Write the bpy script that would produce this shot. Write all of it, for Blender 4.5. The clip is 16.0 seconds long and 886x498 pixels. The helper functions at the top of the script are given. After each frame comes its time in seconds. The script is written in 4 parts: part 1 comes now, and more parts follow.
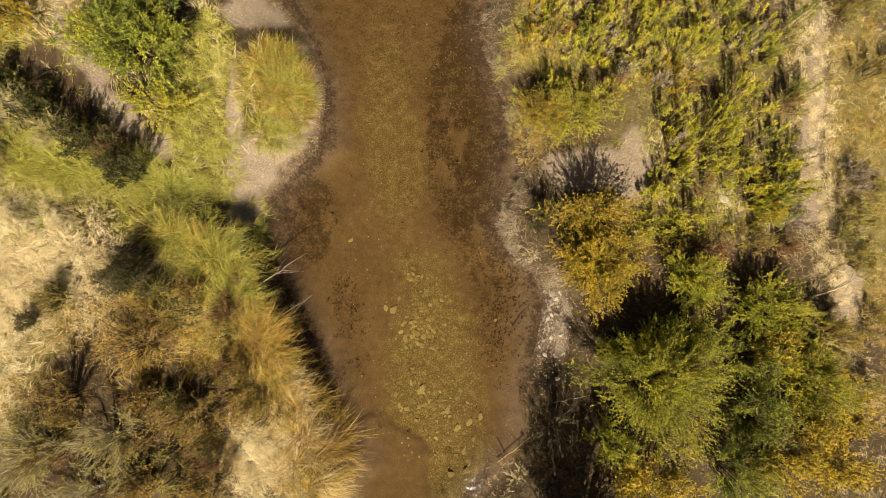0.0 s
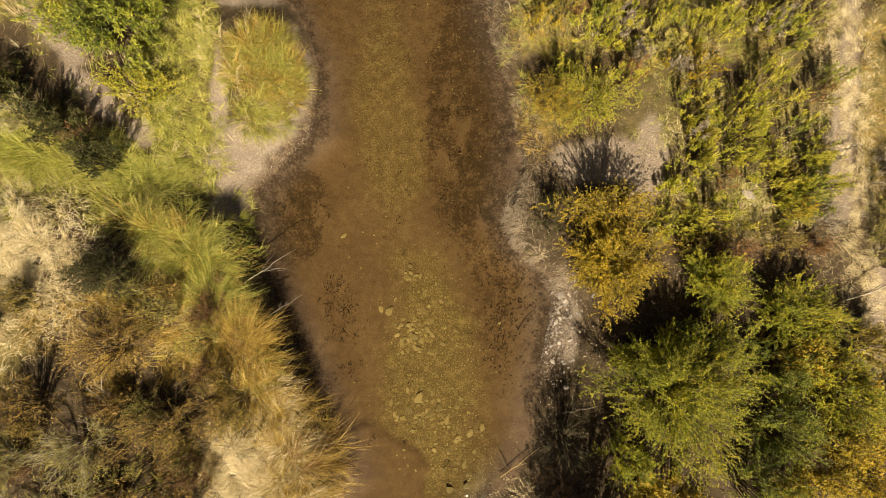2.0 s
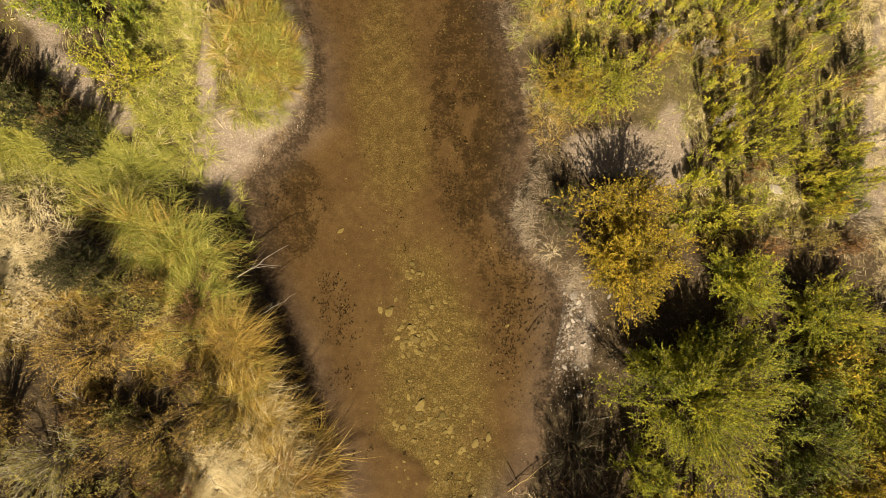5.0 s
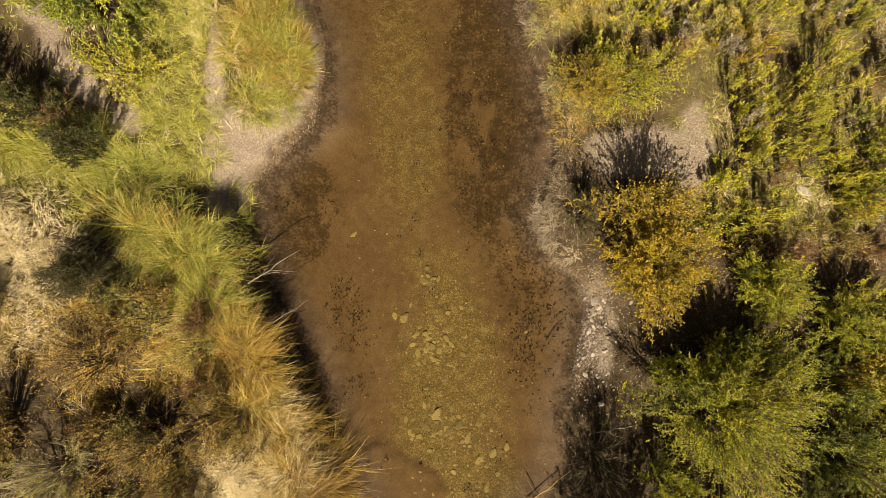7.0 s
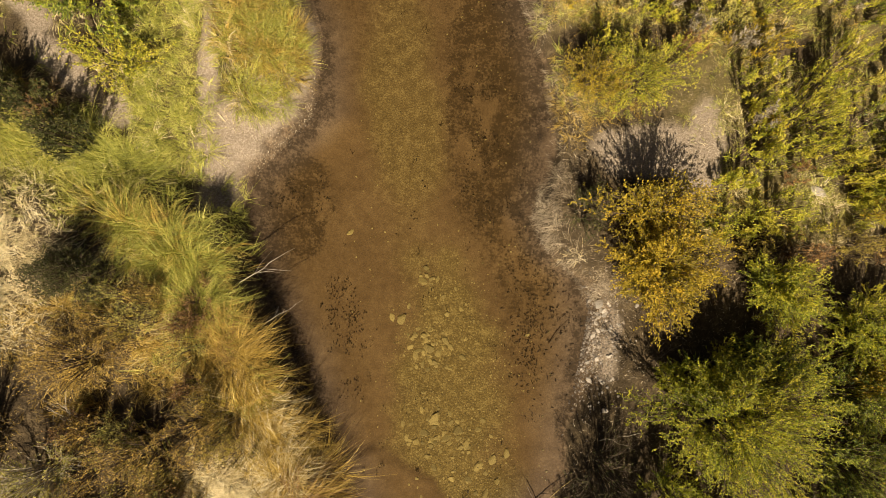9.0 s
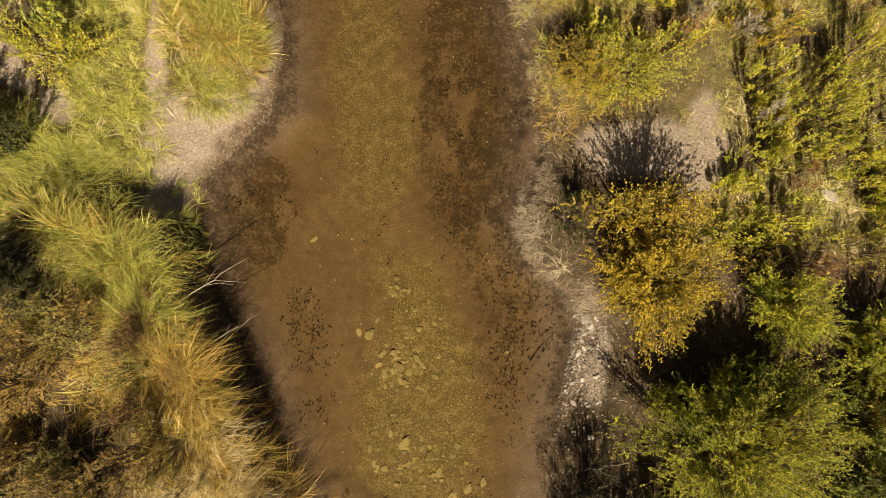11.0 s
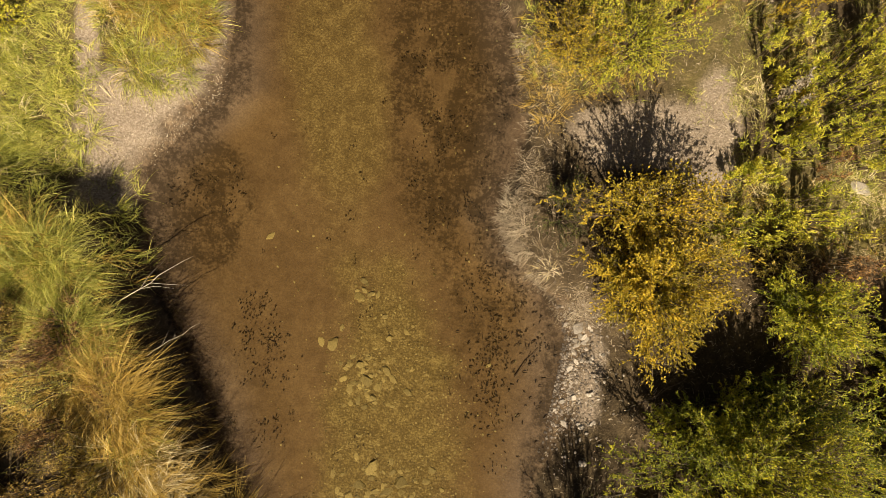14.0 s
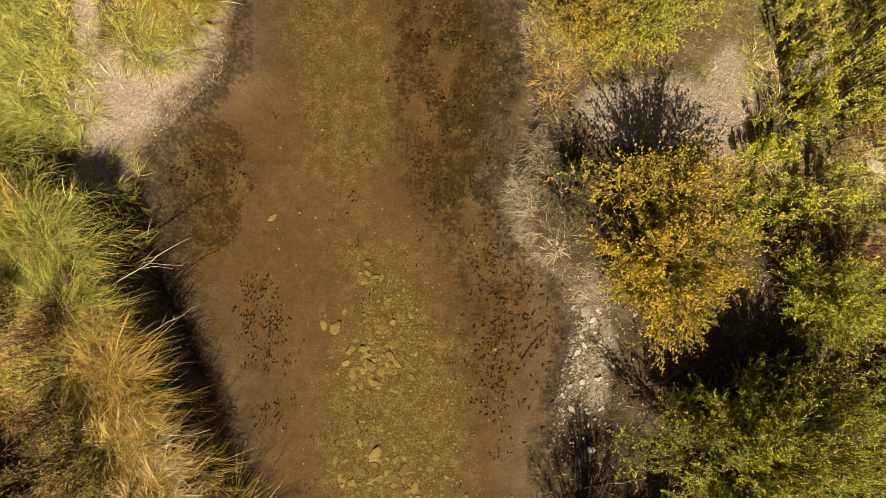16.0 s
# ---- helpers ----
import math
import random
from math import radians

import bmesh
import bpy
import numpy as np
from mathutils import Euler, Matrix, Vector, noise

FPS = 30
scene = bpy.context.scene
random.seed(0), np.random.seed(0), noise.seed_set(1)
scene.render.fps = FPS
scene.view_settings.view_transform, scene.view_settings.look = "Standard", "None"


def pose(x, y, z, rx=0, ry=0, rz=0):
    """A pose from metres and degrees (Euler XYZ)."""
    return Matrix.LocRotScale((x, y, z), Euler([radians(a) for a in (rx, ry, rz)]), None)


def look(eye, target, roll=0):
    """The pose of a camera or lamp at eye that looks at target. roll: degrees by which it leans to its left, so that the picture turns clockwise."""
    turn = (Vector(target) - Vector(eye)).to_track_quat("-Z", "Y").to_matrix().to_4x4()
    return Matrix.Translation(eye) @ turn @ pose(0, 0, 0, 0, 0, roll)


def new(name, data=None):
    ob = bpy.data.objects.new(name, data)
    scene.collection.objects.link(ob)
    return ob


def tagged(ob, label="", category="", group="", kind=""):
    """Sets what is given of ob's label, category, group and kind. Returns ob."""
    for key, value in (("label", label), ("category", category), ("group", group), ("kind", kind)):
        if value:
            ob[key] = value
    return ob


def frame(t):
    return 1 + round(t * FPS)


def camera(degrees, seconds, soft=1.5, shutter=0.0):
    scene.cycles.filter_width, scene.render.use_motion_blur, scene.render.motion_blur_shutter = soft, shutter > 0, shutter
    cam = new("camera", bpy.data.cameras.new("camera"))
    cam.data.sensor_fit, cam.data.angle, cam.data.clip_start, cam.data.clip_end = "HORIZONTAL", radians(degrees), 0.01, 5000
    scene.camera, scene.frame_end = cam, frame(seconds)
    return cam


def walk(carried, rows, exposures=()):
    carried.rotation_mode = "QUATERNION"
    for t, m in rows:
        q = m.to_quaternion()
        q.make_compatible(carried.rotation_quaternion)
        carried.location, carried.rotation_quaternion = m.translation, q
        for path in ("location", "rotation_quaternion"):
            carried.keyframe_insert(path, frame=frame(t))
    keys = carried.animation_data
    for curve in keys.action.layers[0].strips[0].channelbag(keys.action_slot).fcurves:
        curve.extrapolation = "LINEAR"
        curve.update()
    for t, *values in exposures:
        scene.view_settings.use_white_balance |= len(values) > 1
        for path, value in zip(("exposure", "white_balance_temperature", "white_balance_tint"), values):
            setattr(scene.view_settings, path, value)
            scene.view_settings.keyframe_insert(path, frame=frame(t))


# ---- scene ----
cam = camera(83.0, 16.0, 0.5)
PATH = [
    (0, (-0.009, -0.666, 8.756), (-0.005, -0.518, 6.762), 2.7),
    (0.5, (-0.071, -0.544, 8.615), (-0.066, -0.398, 6.62), 3.0),
    (1, (-0.084, -0.483, 8.437), (-0.079, -0.339, 6.442), 3.0),
    (1.5, (-0.063, -0.518, 8.254), (-0.059, -0.371, 6.259), 2.9),
    (2, (0.003, -0.647, 8.106), (0.004, -0.503, 6.111), 2.0),
    (2.5, (0.072, -0.733, 7.989), (0.077, -0.586, 5.994), 3.5),
    (3, (0.105, -0.763, 7.914), (0.11, -0.616, 5.919), 3.4),
    (3.5, (0.081, -0.733, 7.823), (0.09, -0.595, 5.828), 5.3),
    (4, (0.063, -0.72, 7.711), (0.068, -0.576, 5.716), 3.7),
    (4.5, (-0.005, -0.695, 7.597), (0.002, -0.554, 5.602), 4.7),
    (5, (-0.1, -0.665, 7.536), (-0.089, -0.52, 5.541), 6.3),
    (5.2, (-0.136, -0.654, 7.515), (-0.126, -0.507, 5.52), 5.8),
    (7.5, (-0.364, -0.515, 7.257), (-0.35, -0.395, 5.261), 8.5),
    (8, (-0.357, -0.546, 7.214), (-0.347, -0.429, 5.218), 7.1),
    (8.5, (-0.357, -0.557, 7.169), (-0.348, -0.435, 5.173), 6.4),
    (9, (-0.321, -0.486, 7.06), (-0.314, -0.369, 5.064), 5.8),
    (9.2, (-0.314, -0.445, 7.015), (-0.306, -0.332, 5.018), 6.1),
    (11.3, (0.167, -0.241, 6.363), (0.151, -0.144, 4.366), -6.8),
    (11.5, (0.188, -0.23, 6.314), (0.176, -0.132, 4.316), -4.6),
    (12, (0.276, -0.155, 6.159), (0.259, -0.07, 4.161), -8.9),
    (12.5, (0.326, -0.122, 5.975), (0.31, -0.039, 3.977), -8.4),
    (13, (0.356, -0.07, 5.813), (0.338, 0.012, 3.815), -9.9),
    (13.5, (0.407, -0.062, 5.712), (0.387, 0.014, 3.713), -12.0),
    (14, (0.433, -0.158, 5.655), (0.412, -0.081, 3.657), -12.5),
    (14.5, (0.445, -0.261, 5.61), (0.421, -0.178, 3.612), -13.5),
    (15, (0.427, -0.334, 5.572), (0.401, -0.249, 3.574), -14.8),
    (15.5, (0.43, -0.405, 5.546), (0.4, -0.316, 3.549), -16.5),
    (16, (0.422, -0.383, 5.524), (0.389, -0.299, 3.526), -18.7),
]
walk(cam, [(t, look(e, g, r)) for t, e, g, r in PATH], [(0.0, 1.05, 7700, 10), (16.0, 1.05, 7700, 10)])

# ---- light ----
SUN_EL = 42.0
SUN_AZ = 180.0
world = bpy.data.worlds.new("sky")
scene.world = world
world.use_nodes = True
wn = world.node_tree
sky = wn.nodes.new("ShaderNodeTexSky")
sky.sky_type = "NISHITA"
sky.sun_disc = False
sky.air_density, sky.dust_density, sky.ozone_density = 0.8, 3.0, 0.6
sky.sun_elevation = radians(SUN_EL)
sky.sun_rotation = radians(SUN_AZ)
wn.links.new(sky.outputs[0], wn.nodes["Background"].inputs[0])
wn.nodes["Background"].inputs[1].default_value = 0.018
sun = new("sun", bpy.data.lights.new("sun", "SUN"))
sun.data.energy = 5.0
sun.data.angle = radians(0.53)
sun.data.color = (1.0, 0.92, 0.80)
_a, _e = radians(SUN_AZ), radians(SUN_EL)
sun.matrix_world = look(Vector((math.sin(_a) * math.cos(_e), math.cos(_a) * math.cos(_e), math.sin(_e))) * 40, (0, 0, 0))

rng = np.random.default_rng(11)


# ---- materials ----
def material(name):
    m = bpy.data.materials.new(name)
    m.use_nodes = True
    nt = m.node_tree
    nt.nodes.clear()
    out = nt.nodes.new("ShaderNodeOutputMaterial")

    def node(kind, **kw):
        n = nt.nodes.new("ShaderNode" + kind)
        for k, v in kw.items():
            if k in n.inputs:
                n.inputs[k].default_value = v
        return n

    def link(a, b):
        nt.links.new(a, b)
    return m, nt, out, node, link


def ramp(node, stops):
    r = node("ValToRGB")
    el = r.color_ramp.elements
    while len(el) < len(stops):
        el.new(0.5)
    for e, (p, c) in zip(el, stops):
        e.position, e.color = p, (*c, 1)
    return r


def mixcol(nt, fac, a, b, mode="MIX"):
    n = nt.nodes.new("ShaderNodeMix")
    n.data_type, n.blend_type = "RGBA", mode
    for sock, v in ((n.inputs[0], fac), (n.inputs[6], a), (n.inputs[7], b)):
        if isinstance(v, bpy.types.NodeSocket):
            nt.links.new(v, sock)
        elif isinstance(v, (int, float)):
            sock.default_value = v
        else:
            sock.default_value = (*v, 1)
    return n.outputs[2]


def math_node(nt, op, a, b=0.0, clamp=False):
    n = nt.nodes.new("ShaderNodeMath")
    n.operation, n.use_clamp = op, clamp
    for sock, v in zip(n.inputs, (a, b)):
        if isinstance(v, bpy.types.NodeSocket):
            nt.links.new(v, sock)
        else:
            sock.default_value = v
    return n.outputs[0]


def noise_node(nt, scale, detail=4.0, rough=0.55, coord=None):
    n = nt.nodes.new("ShaderNodeTexNoise")
    n.inputs["Scale"].default_value, n.inputs["Detail"].default_value, n.inputs["Roughness"].default_value = scale, detail, rough
    if coord is not None:
        nt.links.new(coord, n.inputs["Vector"])
    return n.outputs[0]


def attr(nt, name):
    n = nt.nodes.new("ShaderNodeAttribute")
    n.attribute_name = name
    return n.outputs["Fac"]


def blade_material(name, stops, tips, translucent=0.12, rough=0.5, patch=2.2, gloss=0.22):
    """Leaf and blade surfaces: colour by piece, by clump and by a broad patchiness, with drier tips."""
    m, nt, out, node, link = material(name)
    geo, tex = node("NewGeometry"), node("TexCoord")
    broad = noise_node(nt, patch, 2.0, 0.5, tex.outputs["Object"])
    f = math_node(nt, "MULTIPLY", geo.outputs["Random Per Island"], 0.46)
    f = math_node(nt, "ADD", f, math_node(nt, "MULTIPLY", attr(nt, "tone"), 0.46))
    f = math_node(nt, "ADD", f, math_node(nt, "MULTIPLY", broad, 0.60))
    f = math_node(nt, "SUBTRACT", f, 0.26, True)
    r = ramp(node, stops)
    link(f, r.inputs[0])
    tipf = math_node(nt, "MULTIPLY", math_node(nt, "POWER", attr(nt, "tip"), 2.0), 0.45)
    col = mixcol(nt, tipf, r.outputs[0], tips)
    p = node("BsdfPrincipled", Roughness=rough)
    p.inputs["Specular IOR Level"].default_value = gloss
    link(col, p.inputs["Base Color"])
    tr = node("BsdfTranslucent")
    link(col, tr.inputs[0])
    mx = node("MixShader")
    mx.inputs[0].default_value = translucent
    link(p.outputs[0], mx.inputs[1]); link(tr.outputs[0], mx.inputs[2])
    link(mx.outputs[0], out.inputs[0])
    return m


def solid_material(name, a, b, scale=8.0, rough=0.8, bump=0.3, fine=60.0, random_tint=0.0):
    m, nt, out, node, link = material(name)
    tex = node("TexCoord")
    n1 = noise_node(nt, scale, 5.0, 0.6, tex.outputs["Object"])
    n2 = noise_node(nt, fine, 4.0, 0.6, tex.outputs["Object"])
    r = ramp(node, [(0.3, a), (0.7, b)])
    link(math_node(nt, "ADD", math_node(nt, "MULTIPLY", n1, 0.65), math_node(nt, "MULTIPLY", n2, 0.35)), r.inputs[0])
    col = r.outputs[0]
    if random_tint:
        oi = node("ObjectInfo")
        g = math_node(nt, "ADD", math_node(nt, "MULTIPLY", oi.outputs["Random"], random_tint), 1.0 - random_tint / 2)
        vm = nt.nodes.new("ShaderNodeVectorMath")
        vm.operation = "SCALE"
        link(col, vm.inputs[0]); link(g, vm.inputs["Scale"])
        col = vm.outputs[0]
    p = node("BsdfPrincipled", Roughness=rough)
    link(col, p.inputs["Base Color"])
    bm = node("Bump", Strength=bump, Distance=0.01)
    link(n2, bm.inputs["Height"]); link(bm.outputs[0], p.inputs["Normal"])
    link(p.outputs[0], out.inputs[0])
    return m


M_GREEN = blade_material("green_grass", [(0.05, (0.045, 0.06, 0.014)), (0.3, (0.145, 0.175, 0.022)), (0.6, (0.36, 0.355, 0.055)), (0.95, (0.68, 0.59, 0.18))], (0.52, 0.45, 0.15))
M_DRY = blade_material("dry_grass", [(0.05, (0.13, 0.09, 0.035)), (0.3, (0.38, 0.29, 0.13)), (0.6, (0.68, 0.56, 0.31)), (0.95, (0.86, 0.77, 0.53))], (0.68, 0.58, 0.36))
M_GOLD = blade_material("golden_grass", [(0.05, (0.05, 0.034, 0.010)), (0.3, (0.19, 0.12, 0.02)), (0.6, (0.42, 0.275, 0.05)), (0.95, (0.70, 0.53, 0.18))], (0.50, 0.36, 0.12))
M_RUST = blade_material("rusty_weed", [(0.1, (0.06, 0.035, 0.015)), (0.5, (0.20, 0.10, 0.035)), (0.9, (0.38, 0.23, 0.085))], (0.32, 0.19, 0.07))
M_OLIVE = blade_material("olive_weed", [(0.1, (0.045, 0.040, 0.012)), (0.4, (0.20, 0.155, 0.025)), (0.7, (0.42, 0.33, 0.05)), (0.95, (0.60, 0.48, 0.13))], (0.34, 0.26, 0.07), 0.25, 0.5, 2.6)
M_GREY = blade_material("grey_weed", [(0.1, (0.09, 0.075, 0.05)), (0.5, (0.25, 0.21, 0.15)), (0.9, (0.48, 0.42, 0.32))], (0.42, 0.36, 0.26), 0.1, 0.7, 2.6)
M_WILLOW = blade_material("willow_leaf", [(0.1, (0.06, 0.09, 0.012)), (0.32, (0.18, 0.225, 0.024)), (0.6, (0.41, 0.41, 0.038)), (0.95, (0.70, 0.57, 0.06))], (0.42, 0.39, 0.045), 0.38, 0.45, 1.1)
M_HERB = blade_material("herb_leaf", [(0.1, (0.07, 0.10, 0.013)), (0.3, (0.25, 0.29, 0.026)), (0.6, (0.55, 0.51, 0.055)), (0.95, (0.74, 0.62, 0.11))], (0.60, 0.54, 0.08), 0.40, 0.45, 1.6)
M_AMBER = blade_material("amber_leaf", [(0.1, (0.08, 0.08, 0.013)), (0.35, (0.25, 0.205, 0.022)), (0.6, (0.47, 0.365, 0.036)), (0.95, (0.64, 0.43, 0.05))], (0.50, 0.34, 0.05), 0.38, 0.45, 2.4)
M_LEAFY = blade_material("leafy_green", [(0.1, (0.04, 0.075, 0.018)), (0.4, (0.16, 0.195, 0.025)), (0.7, (0.37, 0.38, 0.045)), (0.95, (0.54, 0.50, 0.08))], (0.18, 0.22, 0.05), 0.3, 0.4, 1.6)
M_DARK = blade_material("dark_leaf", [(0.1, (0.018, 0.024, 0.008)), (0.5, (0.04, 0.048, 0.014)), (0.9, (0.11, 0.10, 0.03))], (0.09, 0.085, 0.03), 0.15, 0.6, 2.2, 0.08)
M_SAGE = blade_material("sage_leaf", [(0.1, (0.085, 0.09, 0.03)), (0.5, (0.29, 0.265, 0.06)), (0.9, (0.58, 0.50, 0.14))], (0.42, 0.38, 0.14), 0.15, 0.7, 2.2, 0.1)
M_LITTER = blade_material("straw_litter", [(0.05, (0.09, 0.065, 0.042)), (0.4, (0.24, 0.185, 0.125)), (0.7, (0.44, 0.365, 0.255)), (0.95, (0.70, 0.61, 0.46))], (0.50, 0.42, 0.30), 0.1, 0.7)
M_SUNKEN = blade_material("sunken_leaf", [(0.1, (0.018, 0.012, 0.006)), (0.6, (0.055, 0.037, 0.018)), (0.95, (0.17, 0.125, 0.06))], (0.07, 0.045, 0.02), 0.0, 0.7)
M_REED = solid_material("yellow_reed", (0.30, 0.22, 0.07), (0.52, 0.40, 0.15), 18.0)
M_BARK = solid_material("bark", (0.05, 0.034, 0.021), (0.16, 0.112, 0.068), 14.0)
M_DEAD = solid_material("bleached_wood", (0.24, 0.19, 0.13), (0.52, 0.46, 0.36), 18.0)
M_ROCK = solid_material("river_stone", (0.17, 0.138, 0.06), (0.38, 0.32, 0.155), 9.0, 0.7, 0.4, 70.0, 0.7)
def gravel_material(name, stops, rough=0.8):
    m, nt, out, node, link = material(name)
    geo, tex = node("NewGeometry"), node("TexCoord")
    n1 = noise_node(nt, 45.0, 4, 0.6, tex.outputs["Object"])
    r = ramp(node, stops)
    link(math_node(nt, "ADD", math_node(nt, "MULTIPLY", geo.outputs["Random Per Island"], 0.75), math_node(nt, "MULTIPLY", n1, 0.25)), r.inputs[0])
    p = node("BsdfPrincipled", Roughness=rough)
    link(r.outputs[0], p.inputs["Base Color"])
    link(p.outputs[0], out.inputs[0])
    return m


M_BEDGRAVEL = gravel_material("bed_gravel", [(0.1, (0.09, 0.068, 0.03)), (0.5, (0.20, 0.158, 0.07)), (0.9, (0.36, 0.30, 0.15))])
M_BANKGRAVEL = gravel_material("bank_gravel", [(0.1, (0.06, 0.046, 0.034)), (0.6, (0.15, 0.12, 0.09)), (0.95, (0.36, 0.31, 0.25))])
M_PALE = solid_material("pale_stone", (0.15, 0.125, 0.095), (0.46, 0.41, 0.34), 10.0, 0.8, 0.4, 80.0, 0.8)
M_CLOD = gravel_material("soil_clods", [(0.1, (0.10, 0.075, 0.05)), (0.5, (0.22, 0.175, 0.125)), (0.9, (0.42, 0.355, 0.27))])


def ground_material():
    m, nt, out, node, link = material("earth")
    tex = node("TexCoord")
    co = tex.outputs["Object"]
    big, mid, fine, grit = noise_node(nt, 1.1, 4, 0.6, co), noise_node(nt, 7.0, 5, 0.65, co), noise_node(nt, 42.0, 5, 0.7, co), noise_node(nt, 160.0, 3, 0.7, co)
    # soil kept near-black, so gaps between plants carry shade in its colour
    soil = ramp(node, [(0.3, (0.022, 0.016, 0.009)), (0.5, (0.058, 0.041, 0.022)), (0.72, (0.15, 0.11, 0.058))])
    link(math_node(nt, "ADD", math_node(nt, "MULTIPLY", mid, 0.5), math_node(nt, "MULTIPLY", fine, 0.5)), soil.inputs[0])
    sand = ramp(node, [(0.34, (0.10, 0.073, 0.05)), (0.5, (0.235, 0.186, 0.136)), (0.66, (0.44, 0.365, 0.285))])
    link(math_node(nt, "ADD", math_node(nt, "MULTIPLY", fine, 0.6), math_node(nt, "MULTIPLY", grit, 0.4)), sand.inputs[0])
    silt = ramp(node, [(0.36, (0.085, 0.055, 0.031)), (0.5, (0.15, 0.101, 0.060)), (0.64, (0.23, 0.165, 0.10))])
    sf = math_node(nt, "ADD", math_node(nt, "MULTIPLY", big, 0.25), math_node(nt, "MULTIPLY", mid, 0.25))
    sf = math_node(nt, "ADD", sf, math_node(nt, "ADD", math_node(nt, "MULTIPLY", fine, 0.32), math_node(nt, "MULTIPLY", grit, 0.18)))
    link(sf, silt.inputs[0])
    grav = ramp(node, [(0.34, (0.085, 0.064, 0.030)), (0.5, (0.178, 0.137, 0.064)), (0.64, (0.36, 0.295, 0.15))])
    link(math_node(nt, "ADD", math_node(nt, "MULTIPLY", fine, 0.65), math_node(nt, "MULTIPLY", mid, 0.35)), grav.inputs[0])
    turf = ramp(node, [(0.35, (0.07, 0.065, 0.018)), (0.5, (0.17, 0.14, 0.045)), (0.65, (0.34, 0.27, 0.12))])
    link(math_node(nt, "ADD", math_node(nt, "MULTIPLY", mid, 0.4), math_node(nt, "ADD", math_node(nt, "MULTIPLY", fine, 0.35), math_node(nt, "MULTIPLY", big, 0.25))), turf.inputs[0])
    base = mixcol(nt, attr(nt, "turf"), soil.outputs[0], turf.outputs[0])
    col = mixcol(nt, attr(nt, "bare"), base, sand.outputs[0])
    bed = mixcol(nt, attr(nt, "gravel"), silt.outputs[0], grav.outputs[0])
    an = math_node(nt, "ADD", math_node(nt, "MULTIPLY", noise_node(nt, 26.0, 5, 0.7, co), 0.6), math_node(nt, "MULTIPLY", noise_node(nt, 6.0, 4, 0.6, co), 0.4))
    an = math_node(nt, "ADD", an, math_node(nt, "MULTIPLY", attr(nt, "algae"), 0.13))
    an = math_node(nt, "MULTIPLY", math_node(nt, "SUBTRACT", an, 0.515), 7.0, True)
    am = math_node(nt, "MULTIPLY", an, math_node(nt, "MULTIPLY", attr(nt, "algae"), 1.5, True), True)
    bed = mixcol(nt, am, bed, (0.06, 0.04, 0.022))
    col = mixcol(nt, attr(nt, "wet"), col, bed)
    p = node("BsdfPrincipled")
    link(col, p.inputs["Base Color"])
    p.inputs["Roughness"].default_value = 0.9
    p.inputs["Specular IOR Level"].default_value = 0.15
    bm = node("Bump", Strength=0.8, Distance=0.02)
    rel = math_node(nt, "ADD", math_node(nt, "MULTIPLY", mid, 0.4), math_node(nt, "MULTIPLY", fine, 0.9))
    link(math_node(nt, "MULTIPLY", rel, math_node(nt, "SUBTRACT", 1.0, math_node(nt, "MULTIPLY", attr(nt, "wet"), math_node(nt, "SUBTRACT", 0.62, math_node(nt, "MULTIPLY", attr(nt, "gravel"), 0.55))))), bm.inputs["Height"])
    link(bm.outputs[0], p.inputs["Normal"])
    link(p.outputs[0], out.inputs[0])
    return m


def water_material():
    m, nt, out, node, link = material("stream_water")
    tex = node("TexCoord")
    mp = node("Mapping")
    mp.inputs["Scale"].default_value = (1.0, 1.6, 1.0)
    link(tex.outputs["Object"], mp.inputs[0])
    rip = noise_node(nt, 5.0, 3, 0.5, mp.outputs[0])
    rip2 = noise_node(nt, 22.0, 2, 0.5, mp.outputs[0])
    bm = node("Bump", Strength=1.0, Distance=0.0012)
    rough = math_node(nt, "ADD", math_node(nt, "MULTIPLY", attr(nt, "riffle"), 45.0), 1.0)
    link(math_node(nt, "MULTIPLY", math_node(nt, "ADD", rip, math_node(nt, "MULTIPLY", rip2, 0.25)), rough), bm.inputs["Height"])
    tr = node("BsdfTransparent")
    link(mixcol(nt, attr(nt, "depth"), (1.0, 1.0, 1.0), (0.91, 0.85, 0.68)), tr.inputs[0])
    gl = node("BsdfGlossy", Roughness=0.06)
    link(bm.outputs[0], gl.inputs["Normal"])
    fr = node("Fresnel", IOR=1.33)
    mx = node("MixShader")
    link(fr.outputs[0], mx.inputs[0]); link(tr.outputs[0], mx.inputs[1]); link(gl.outputs[0], mx.inputs[2])
    link(mx.outputs[0], out.inputs[0])
    return m


M_GROUND, M_WATER = ground_material(), water_material()


# ---- mesh helpers ----
def np_mesh(name, verts, groups, mat, attrs=None, smooth=False):
    """A mesh from arrays: groups is a list of (n, k) index arrays."""
    me = bpy.data.meshes.new(name)
    verts = np.asarray(verts, np.float32).reshape(-1, 3)
    me.vertices.add(len(verts))
    me.vertices.foreach_set("co", verts.ravel())
    loops = np.concatenate([np.asarray(g, np.int32).ravel() for g in groups])
    sizes = np.concatenate([np.full(len(g), np.asarray(g).shape[1], np.int32) for g in groups])
    me.loops.add(len(loops))
    me.loops.foreach_set("vertex_index", loops)
    me.polygons.add(len(sizes))
    me.polygons.foreach_set("loop_start", np.concatenate([[0], np.cumsum(sizes)[:-1]]).astype(np.int32))
    me.polygons.foreach_set("use_smooth", np.full(len(sizes), smooth))
    for k, v in (attrs or {}).items():
        a = me.attributes.new(k, "FLOAT", "POINT")
        a.data.foreach_set("value", np.asarray(v, np.float32))
    me.materials.append(mat)
    me.update(calc_edges=True)
    return me


